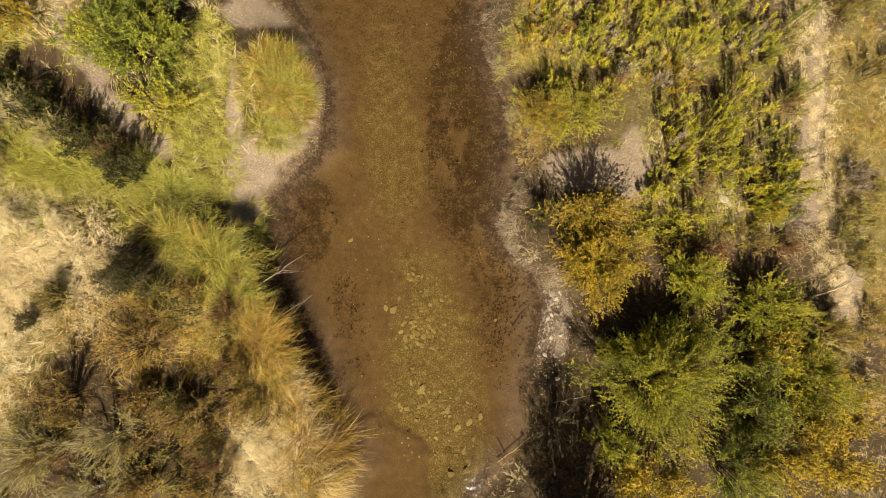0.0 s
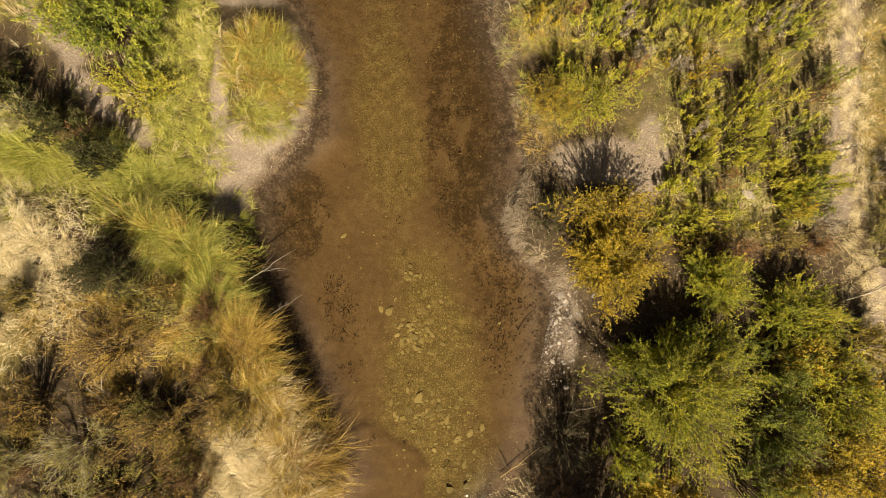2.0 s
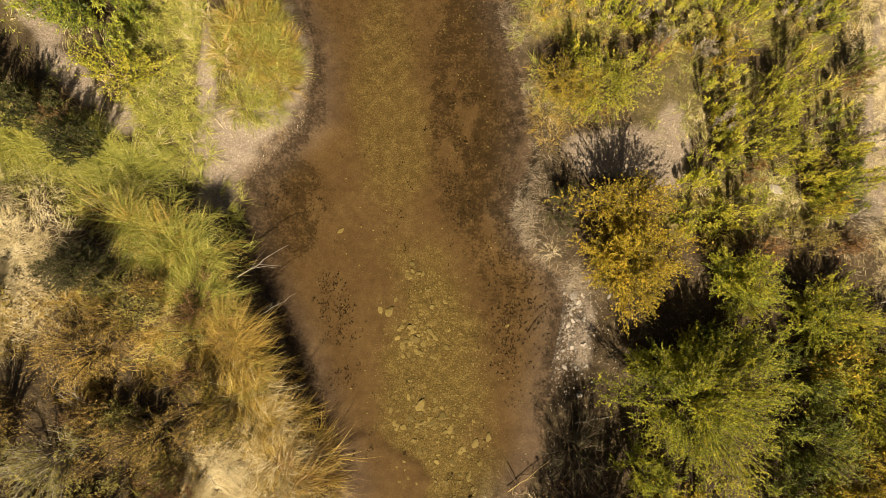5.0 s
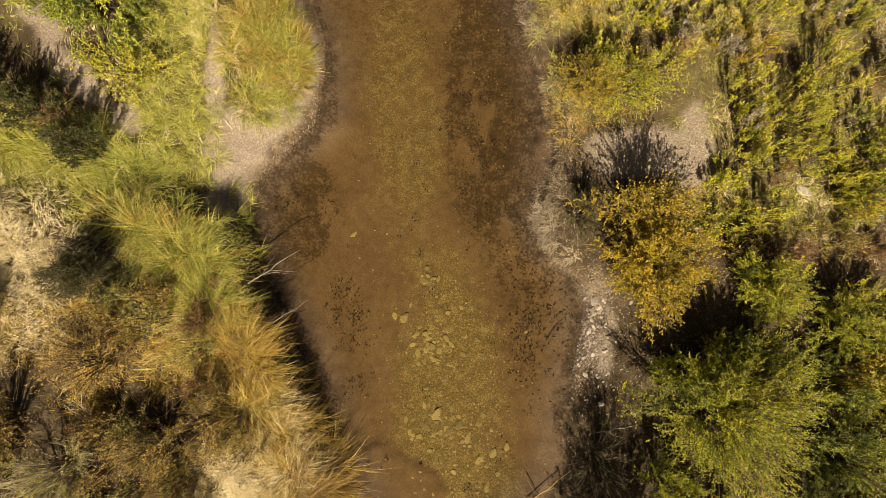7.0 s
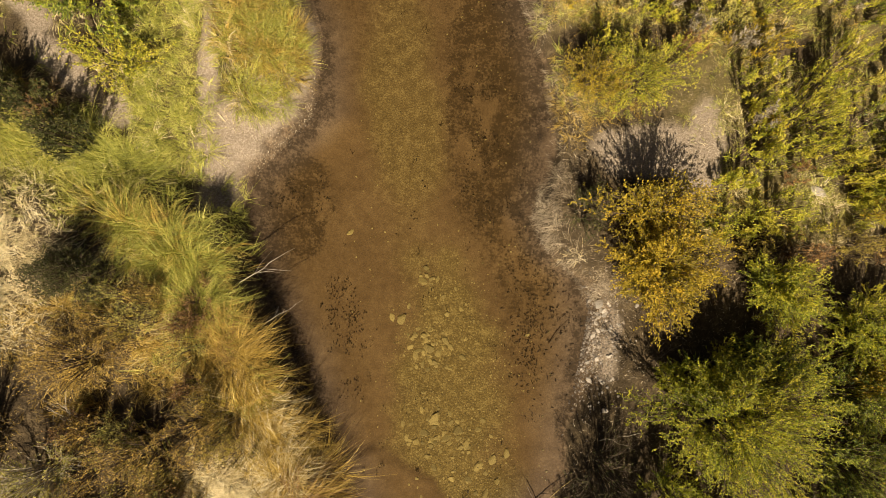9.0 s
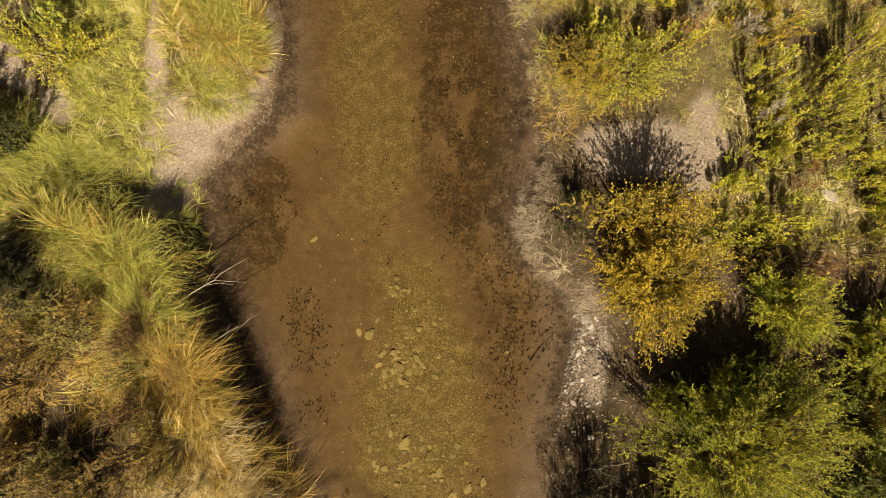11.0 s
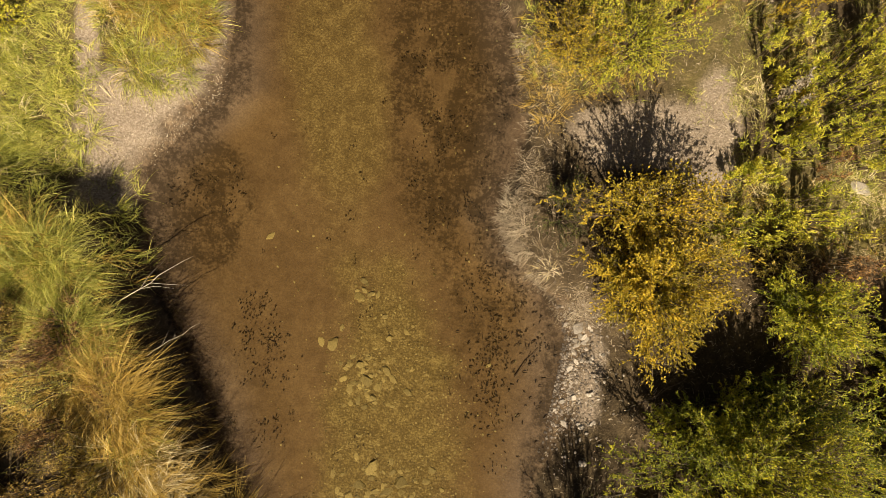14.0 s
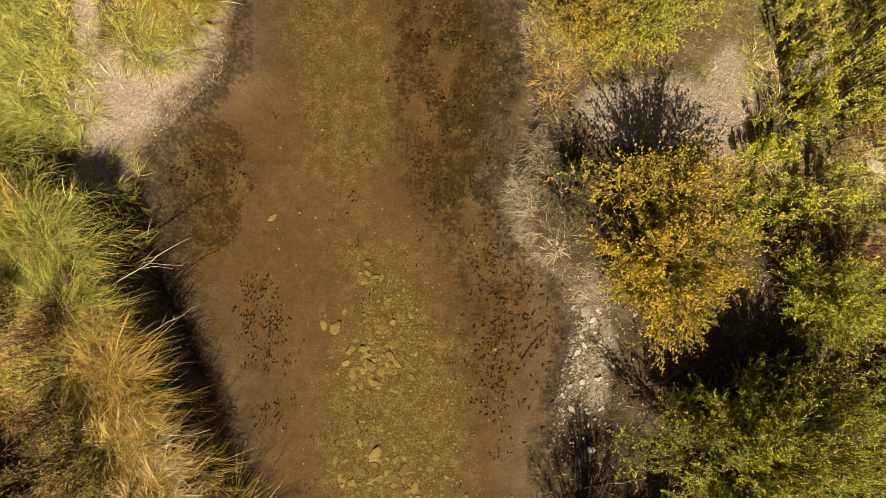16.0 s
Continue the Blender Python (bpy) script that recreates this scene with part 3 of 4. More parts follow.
# ---- shrubs of the right bank ----
W = ("willow_shrub", "dense willow shrub with narrow yellow-green leaves", "shrub")
for cx, cy, rx, ry, tall, st, mat, lab in (
        (3.5, -2.15, 1.2, 1.05, 1.15, 190, M_WILLOW, "large willow shrub with yellow-green autumn leaves"),
        (4.15, -0.5, 0.5, 0.5, 0.8, 70, M_WILLOW, "willow clump with bright yellow-green leafy tips"),
        (5.35, -0.95, 0.75, 0.5, 0.75, 75, M_WILLOW, "yellowing willow clump beside the trodden path"),
        (5.0, -1.75, 0.4, 0.4, 0.8, 36, M_LEAFY, "dark green willow clump behind the large shrub"),
        (5.0, -2.6, 0.5, 0.6, 0.9, 48, M_LEAFY, "dark green willow with feathery shoots"),
        (2.75, -3.15, 0.4, 0.4, 0.8, 26, M_WILLOW, "low willow clump on the shaded bank"),
        (4.7, -3.5, 0.6, 0.5, 1.0, 48, M_LEAFY, "green willow clump with feathery shoots"),
        (3.3, -1.6, 0.75, 0.42, 0.6, 60, M_WILLOW, "low shaded willow growth under the large shrub"),
        (4.1, -1.4, 0.6, 0.4, 0.6, 42, M_LEAFY, "low dark willow growth between two taller clumps"),
        (5.85, -2.05, 0.65, 0.7, 0.85, 70, M_WILLOW, "thin outer willow growth with yellowing leaves"),
        (6.3, -1.4, 0.4, 0.5, 0.6, 26, M_OLIVE, "thin outer willow growth with withered leaves")):
    shrub(W[0], lab, W[2], cx, cy, rx, ry, tall * 1.15, st, 15, 17, mat, (0.036, 0.0100), group="willows on the bank", dome=0.58)
for cx, cy, rx, ry, tall, st in ((5.4, -3.35, 0.55, 0.45, 1.1, 50), (3.4, -3.75, 0.75, 0.45, 0.95, 60), (5.9, -2.75, 0.45, 0.4, 0.9, 35), (5.45, -1.6, 0.4, 0.35, 0.8, 40), (6.3, -3.4, 0.5, 0.5, 0.8, 40), (6.6, -2.5, 0.4, 0.5, 0.6, 30)):
    shrub("amber_shrub", "shrub with orange-gold autumn leaves among the willows", "shrub", cx, cy, rx, ry, tall, st, 12, 9, M_AMBER, (0.05, 0.014), group="golden shrubs")
shrub("amber_shrub", "golden yellow autumn shrub overhanging the stony bank", "shrub", 2.58, -0.22, 0.72, 0.74, 0.95, 125, 16, 14, M_AMBER, (0.034, 0.0155), group="golden shrubs")
shrub("amber_shrub", "thin amber shrub with upright shoots by the sand", "shrub", 2.45, 0.55, 0.85, 0.3, 1.15, 85, 10, 9, M_AMBER, (0.036, 0.016), group="golden shrubs")
shrub("amber_shrub", "low golden leafy growth beside the golden shrub", "shrub", 3.45, 0.35, 0.45, 0.25, 0.3, 20, 10, 9, M_HERB, (0.04, 0.012), group="golden shrubs", spread=0.7)
shrub("amber_shrub", "low golden leafy growth at the edge of the meadow", "shrub", 4.2, 0.5, 0.6, 0.28, 0.35, 26, 10, 9, M_HERB, (0.034, 0.012), group="golden shrubs", spread=0.7)
shrub("yellowing_shrub", "low yellow-green shrub at the edge of the bank", "shrub", 2.25, 2.35, 0.72, 0.5, 0.75, 85, 13, 12, M_HERB, (0.029, 0.0105), group="yellowing shrubs")
shrub("yellowing_shrub", "low yellow-green shrub with amber tips above the water", "shrub", 1.68, 2.3, 0.42, 0.32, 0.85, 75, 12, 11, M_AMBER, (0.029, 0.0105), group="yellowing shrubs")
shrub("dark_shrub", "dark leafless-looking shrub at the water's edge", "shrub", 1.62, 0.48, 0.3, 0.35, 0.55, 35, 9, 7, M_DARK, (0.035, 0.01))
for cx, cy, rx, ry, tall, st in ((4.5, 1.75, 0.55, 0.7, 0.8, 56), (5.0, 2.5, 0.45, 0.55, 0.8, 40), (3.95, 2.25, 0.36, 0.45, 0.65, 28), (4.9, 1.3, 0.4, 0.42, 0.65, 30), (4.0, 1.65, 0.22, 0.4, 0.4, 20), (3.65, 0.95, 0.3, 0.22, 0.35, 22), (5.3, 1.0, 0.35, 0.3, 0.5, 24),
                                 (2.6, 3.6, 0.6, 0.5, 0.55, 45), (3.3, 3.95, 0.7, 0.5, 0.6, 50), (4.2, 3.5, 0.6, 0.45, 0.55, 42), (5.3, 3.7, 0.5, 0.5, 0.5, 34),
                                 (5.7, 1.7, 0.3, 0.5, 0.45, 24), (5.75, 0.95, 0.22, 0.45, 0.5, 26), (1.9, 4.4, 0.6, 0.5, 0.5, 40), (4.6, 4.5, 0.8, 0.5, 0.6, 50)):
    shrub("leafy_herb", "tall green leafy herb clump with feathery shoots", "plant", cx, cy, rx, ry, tall, st, 11, 10, M_HERB if (cx * 7.3 + cy * 3.1) % 1 < 0.9 else M_LEAFY, (0.038, 0.0105), group="leafy herbs of the meadow", loose=0.36, spread=0.75)
# out-of-view willow, placed only to throw shade on the bank and water
shrub("willow_shrub", "tall unseen willow added to shade the water's edge", "shrub", 2.15, -4.85, 0.85, 0.75, 2.5, 140, 12, 10, M_WILLOW, (0.046, 0.014), group="willows on the bank")
shrub("bare_shrub", "nearly leafless dark twiggy shrub on the shaded bank", "shrub", 1.95, -2.95, 0.45, 0.6, 0.8, 38, 10, 2, M_DARK, (0.04, 0.009))
shrub("bare_shrub", "nearly leafless dark twiggy shrub on the shaded bank", "shrub", 2.0, -3.7, 0.45, 0.45, 0.7, 45, 10, 2, M_RUST, (0.04, 0.009))
k = 0
while k < 60:
    cx, cy = float(rng.uniform(1.5, 6.1)), float(rng.uniform(0.6, 4.9))
    if cx < float(shore_right(cy)) + 0.35 or float(bare_mask(np.array([cx]), np.array([cy]))[0]) > 0.25 or (cx < 3.8 and cy < 2.1) or (cx < 2.4 and cy < 1.8) or float(fbm(np.array([cx]), np.array([cy]), 1.3, 33)[0]) < 0.46:
        continue
    k += 1
    r, tall = float(rng.uniform(0.15, 0.34)), float(rng.uniform(0.35, 0.75))
    mat, word = ((M_HERB, "yellow-green"), (M_OLIVE, "olive-brown"), (M_LEAFY, "green"), (M_AMBER, "amber"), (M_SAGE, "grey-green"), (M_GREY, "withered grey"), (M_RUST, "rusty"))[int(rng.integers(7))]
    shrub("meadow_weed", "small %s leafy weed in the meadow grass" % word, "plant", cx, cy, r, r * float(rng.uniform(0.8, 1.3)), tall, int(50 * r), 8, 8, mat, (0.042, 0.012), group="meadow weeds", loose=0.36, spread=0.7)
for cx, cy, r, mat, word in ((4.55, 0.08, 0.3, M_RUST, "rust-brown"), (5.2, 0.2, 0.32, M_OLIVE, "olive-brown"), (5.75, 0.1, 0.25, M_RUST, "rust-brown"), (3.85, 0.05, 0.26, M_OLIVE, "olive-brown"), (5.9, 0.6, 0.26, M_GREY, "withered grey"), (5.45, 0.55, 0.3, M_HERB, "yellow-green")):
    shrub("meadow_weed", "low %s weed at the edge of the willow thicket" % word, "plant", cx, cy, r, r * 0.8, 0.4, int(80 * r), 9, 9, mat, (0.034, 0.009), group="meadow weeds", spread=0.7)
for k in range(16):
    cx, cy = 7.05 + float(rng.normal(0, 0.25)), float(rng.uniform(-2.5, 4.6))
    mat, word = ((M_OLIVE, "olive-brown"), (M_SAGE, "grey-green"), (M_GREY, "withered grey"))[int(rng.integers(3))]
    shrub("meadow_weed", "small %s weed beside the trodden path" % word, "plant", cx, cy, 0.22, 0.26, float(rng.uniform(0.3, 0.55)), 16, 9, 8, mat, (0.034, 0.009), group="meadow weeds", spread=0.7)
# ---- shrubs of the left bank ----
k = 0
while k < 40:
    cx, cy = float(rng.uniform(-6.2, -2.4)), float(rng.uniform(-4.2, -0.8))
    if cx > float(shore_left(cy)) - 0.5 or math.hypot(cx + 2.85, cy + 3.4) < 0.6 or float(fbm(np.array([cx]), np.array([cy]), 1.5, 39)[0]) < 0.42:
        continue
    k += 1
    r = float(rng.uniform(0.14, 0.3))
    mat, word = ((M_OLIVE, "olive-brown"), (M_OLIVE, "olive-brown"), (M_GOLD, "golden"), (M_RUST, "rust-brown"), (M_SAGE, "grey-green"))[int(rng.integers(5))]
    shrub("bank_weed", "low %s twiggy weed among the bank grass" % word, "plant", cx, cy, r, r * float(rng.uniform(0.8, 1.3)), float(rng.uniform(0.32, 0.58)), int(80 * r), 9, 8, mat, (0.026, 0.009), group="weeds of the bank", spread=0.7)
shrub("leafy_shrub", "bright green broad-leaved shrub on sandy ground", "shrub", -5.25, 3.45, 1.05, 0.85, 0.95, 140, 12, 10, M_LEAFY, (0.062, 0.014))
shrub("yellowing_shrub", "small yellow-green shrub beside the strip of sand", "shrub", -6.1, 3.55, 0.4, 0.4, 0.5, 34, 10, 9, M_HERB, (0.036, 0.012), group="yellowing shrubs")
shrub("yellowing_shrub", "low yellow-green leafy growth under the green shrub", "shrub", -4.85, 2.3, 0.75, 0.35, 0.4, 50, 9, 9, M_HERB, (0.038, 0.013), group="yellowing shrubs")
shrub("yellowing_shrub", "yellow-leaved shrub on the sandy bank", "shrub", -7.4, 3.9, 0.6, 0.55, 0.6, 50, 10, 9, M_AMBER, (0.042, 0.015), group="yellowing shrubs")
for cx, cy, rx, ry, tall, st in ((-7.3, 2.1, 0.6, 0.5, 0.7, 55), (-6.45, 1.8, 0.45, 0.35, 0.6, 34), (-7.6, 1.2, 0.5, 0.5, 0.6, 40), (-6.1, -3.35, 0.8, 0.6, 0.85, 75), (-5.0, -3.05, 0.55, 0.45, 0.85, 45),
                                 (-5.2, -3.95, 0.8, 0.45, 0.8, 55), (-6.9, -4.1, 0.5, 0.4, 0.6, 35)):
    shrub("sagebrush", "grey-green sagebrush with fine leaves and woody stems", "shrub", cx, cy, rx, ry, tall, st, 12, 9, M_SAGE, (0.03, 0.008), group="sagebrush on the bank", bark=M_DEAD)
shrub("dark_shrub", "dark green spiky low shrub in the grass", "shrub", -4.9, -0.62, 0.42, 0.3, 0.75, 70, 14, 9, M_DARK, (0.04, 0.007))
for cx, cy, r in ((-6.1, -0.95, 0.2), (-7.1, -0.85, 0.16), (-6.45, -1.35, 0.14)):
    shrub("dark_shrub", "small dark green shrub in pale dry grass", "shrub", cx, cy, r, r * 1.1, 0.3, 18, 9, 8, M_DARK, (0.04, 0.007))
for cx, cy, rx, ry, tall, st in ((-4.75, -1.7, 0.7, 0.45, 0.75, 60), (-3.85, -2.75, 0.5, 0.4, 0.85, 45), (-5.75, -2.5, 0.5, 0.35, 0.8, 42), (-3.6, -3.9, 0.6, 0.4, 0.7, 40), (-4.5, -3.0, 0.4, 0.4, 0.6, 30), (-3.3, -2.5, 0.35, 0.4, 0.7, 30), (-5.7, 1.6, 0.35, 0.3, 0.4, 24)):
    shrub("rusty_weed", "rust-brown dried weed with seed heads", "plant", cx, cy, rx, ry, tall, st, 10, 8, M_RUST if cy > 1 else M_GOLD, (0.03, 0.007), group="dried weeds")


# near-black shrubs added where a band of shade crosses the tall grass
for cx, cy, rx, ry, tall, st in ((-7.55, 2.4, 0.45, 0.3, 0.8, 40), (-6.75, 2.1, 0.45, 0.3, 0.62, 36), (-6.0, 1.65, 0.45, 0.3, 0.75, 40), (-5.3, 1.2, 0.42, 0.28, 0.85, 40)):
    shrub("dark_shrub", "near-black upright shrub added for the band of shade", "shrub", cx, cy, rx, ry, tall, st, 10, 9, M_DARK, (0.055, 0.011), loose=0.4, spread=0.6)


# ---- grass ----
def scatter(n, x0, x1, y0, y1, density):
    x, y = rng.uniform(x0, x1, n), rng.uniform(y0, y1, n)
    d = np.maximum(shore_left(y) - x, x - shore_right(y))
    keep = (rng.uniform(0, 1, n) < density(x, y)) & (d > 0.06)
    return x[keep], y[keep]


def field(blobs):
    def f(x, y):
        d = np.zeros_like(x)
        n = 0.5 * (fbm(x, y, 1.7, 61) - 0.5)
        for cx, cy, rx, ry, w in blobs:
            d = np.maximum(d, (w if w > 2 else 0.6 * w) * smooth(0.0, 0.3, blob(x, y, cx, cy, rx, ry) + n))
        return d * (1 - 0.9 * bare_mask(x, y)) * (0.06 + 0.94 * smooth(0.38, 0.55, fbm(x, y, 2.2, 91, 3))) * (1 - 0.92 * gap_mask(x, y))
    return f


def to_water(x, y):
    """Blades near the water lean over it."""
    dl, dr = shore_left(y) - x, x - shore_right(y)
    left = dl > dr
    s = np.where(left, 1.5 * smooth(1.3, 0.1, dl) * smooth(0.6, -0.2, y), 0.9 * smooth(0.5, 0.0, dr))
    return np.where(left, -0.12, np.pi), s


BX = (-8.7, 8.7, -5.6, 5.6)
GREEN = field([(-2.95, 2.72, 0.72, 1.1, 1.0), (-4.25, 1.6, 0.75, 1.3, 7.0), (-4.3, 2.9, 0.65, 1.3, 5.0), (-4.5, 0.5, 1.4, 0.7, 5.0), (-6.0, 0.9, 1.5, 0.8, 3.0), (-5.7, 1.3, 1.2, 0.6, 0.7), (-3.7, -0.1, 0.9, 0.6, 0.9),
               (-4.9, -0.7, 0.7, 0.6, 0.6), (-7.0, 0.9, 1.4, 1.2, 0.8), (-3.2, -1.6, 0.9, 1.3, 0.55), (-4.3, -3.1, 1.2, 1.2, 0.5), (-6.6, 2.2, 1.6, 0.9, 0.5),
               (3.4, 3.3, 2.6, 1.6, 1.5), (4.4, 0.75, 1.5, 0.5, 3.0), (4.6, 1.8, 1.5, 1.4, 1.5), (1.7, 3.5, 0.9, 1.3, 1.2), (2.2, 2.2, 0.9, 0.6, 0.4), (3.35, 2.3, 0.5, 0.9, 2.5), (5.3, -2.0, 2.0, 1.8, 0.35), (6.8, 3.5, 1.2, 1.2, 0.3), (4.5, 5, 4, 0.8, 0.5), (-6, 4.8, 4, 0.6, 0.5), (1.5, 3.3, 0.5, 1.6, 2.5), (-7.6, 3.3, 0.6, 0.6, 2.5), (-4.1, 2.0, 0.4, 1.6, 6.0), (-4.3, 0.65, 0.6, 0.45, 4.0), (7.6, 1.5, 0.6, 3.0, 0.4)])
DRY = field([(-6.9, -0.3, 1.6, 1.1, 5.0), (-7.7, -1.7, 1.4, 1.6, 1.6), (-2.4, -3.75, 0.8, 0.5, 1.0), (-3.05, -3.0, 0.35, 0.45, 0.9), (-3.6, -1.6, 0.5, 0.9, 0.35), (-6.2, -1.6, 1.2, 0.8, 0.6), (-4.6, 1.1, 1.4, 0.9, 0.35),
             (-2.95, 2.6, 0.8, 1.2, 0.5), (1.25, 3.4, 0.4, 1.6, 0.35), (1.35, 1.2, 0.35, 1.6, 0.2), (1.55, 0.0, 0.45, 0.7, 0.12), (6.9, 2.6, 1.2, 2.6, 0.75), (7.3, -0.5, 0.9, 3.0, 0.6), (6.2, 0.6, 1.2, 0.7, 0.6), (1.4, -4.0, 0.6, 0.4, 1.0),
             (4.2, 3.4, 3.2, 1.6, 0.4), (5.3, 0.3, 1.0, 0.4, 1.4), (4.7, 0.85, 1.2, 0.35, 2.2), (3.6, 1.9, 0.3, 0.8, 1.6), (3.0, 0.4, 0.8, 0.4, 0.3), (-5.5, 2.2, 1.5, 1.0, 0.3), (6.3, -3.2, 1.2, 1.6, 0.5), (-7.2, 4.4, 1.2, 0.8, 0.4), (-4.3, 3.9, 0.5, 0.9, 0.8), (-7.6, -3.2, 0.8, 1.6, 3.0), (-3.85, 3.0, 0.35, 1.2, 1.2), (5.7, 1.3, 0.4, 1.0, 1.6), (5.85, 3.4, 0.35, 1.2, 1.2), (4.0, 3.0, 0.7, 0.4, 1.4), (3.3, 1.9, 0.3, 0.9, 1.2), (7.3, 2.0, 0.7, 3.0, 0.8), (-6.6, 3.5, 0.9, 0.7, 2.2), (2.0, 4.0, 0.5, 0.9, 0.7)])
GOLD = field([(-2.6, -1.5, 0.7, 1.3, 0.8), (-2.4, -2.9, 0.8, 1.1, 1.0), (-3.5, -1.4, 1.0, 1.3, 1.6), (-4.6, -1.7, 1.3, 1.0, 1.4), (-5.6, -1.7, 0.8, 0.8, 0.6), (-4.2, -3.4, 1.6, 0.9, 0.5), (-6.3, -3.0, 1.2, 1.2, 0.45), (-2.95, 2.9, 0.6, 0.8, 1.4),
              (3.0, 0.4, 1.0, 0.4, 3.0), (2.0, 2.0, 0.7, 0.5, 1.5), (2.6, 3.2, 1.6, 1.2, 0.7), (3.7, 0.55, 1.1, 0.4, 3.0), (5.6, -2.3, 1.2, 1.6, 0.4), (5.0, 2.9, 1.6, 1.4, 0.5), (-7.0, 1.6, 1.3, 1.0, 0.4), (7.15, 2.4, 0.55, 2.8, 3.0), (1.45, 3.0, 0.4, 1.8, 2.2), (1.5, 1.75, 0.3, 0.5, 1.5), (7.5, -1.5, 0.7, 1.6, 1.4), (-3.6, -2.6, 1.0, 1.1, 1.4), (-2.9, 3.3, 0.5, 0.4, 1.4)])
for name, label, dens, per, mat, cnt, ln, wd in (
        ("green_grass", "tufted green and yellow meadow grass", GREEN, 30, M_GREEN, 27000, 0.30, 0.0050),
        ("dry_grass", "pale dry straw-coloured grass", DRY, 30, M_DRY, 25000, 0.28, 0.0048),
        ("golden_grass", "golden brown autumn grass and sedge", GOLD, 32, M_GOLD, 25000, 0.34, 0.0048)):
    x, y = scatter(cnt, *BX, dens)
    k = len(x)
    tall = np.where(x > 0, 0.55, 1.0) * ln * (0.45 + 0.9 * rng.uniform(0, 1, k) ** 1.5) * (0.65 + 0.7 * fbm(x, y, 1.3, 81))
    tagged(new(name, blade_mesh(name, [tussock_arrays(x, y, per, rng.uniform(0.03, 0.12, k), tall, (0.05, 1.0), (0.7, 2.3), wd * np.where(np.repeat(x, 6 * (per // 6)) > 0, 0.72, 1.0), to_water, 6)], mat)), label, "grass", kind="stuff")
# coarser meadow grass beyond
fx, fy = rng.uniform(-17, 17, 5200), rng.uniform(-14, 14, 5200)
fd = np.maximum(shore_left(fy) - fx, fx - shore_right(fy))
keep = (np.maximum(np.abs(fx) - 8.5, np.abs(fy) - 5.4) > 0) & (fd > 0.2) & (rng.uniform(0, 1, 5200) < 1.15 - np.hypot(fx, fy) / 22)
fx, fy = fx[keep], fy[keep]
tagged(new("meadow_grass", blade_mesh("meadow_grass", [tussock_arrays(fx, fy, 8, 0.16, 0.45 * rng.uniform(0.6, 1.2, len(fx)), (0.05, 1.0), (0.2, 1.3), 0.011, None, 8)], M_GREEN)), "rough yellow-green meadow grass beyond the banks", "grass", kind="stuff")
# flat straw and dead stalks lying on the soil
x, y = scatter(170000, *BX, lambda x, y: (np.where(x > 0, 0.32, 0.10) + 0.55 * bare_mask(x, y)) * (1 - gap_mask(x, y)))
n = len(x)
la, ll, lw = rng.uniform(0, np.pi, n), rng.uniform(0.01, 0.06, n) / 2, rng.uniform(0.0018, 0.004, n) / 2
du, dv = np.stack([np.cos(la), np.sin(la), rng.normal(0, 0.12, n)], 1) * ll[:, None], np.stack([-np.sin(la), np.cos(la), np.zeros(n)], 1) * lw[:, None]
mid = np.stack([x, y, height(x, y) + 0.010], 1)
v = np.stack([mid - du - dv, mid + du - dv, mid + du + dv, mid - du + dv], 1)
tagged(new("straw_litter", np_mesh("straw_litter", v.reshape(-1, 3), [np.arange(4 * n).reshape(-1, 4)], M_LITTER, {"tone": np.repeat(rng.uniform(0, 1, n), 4), "tip": np.zeros(4 * n)})),
       "flattened dead straw and stalks on the soil", "litter", kind="stuff")


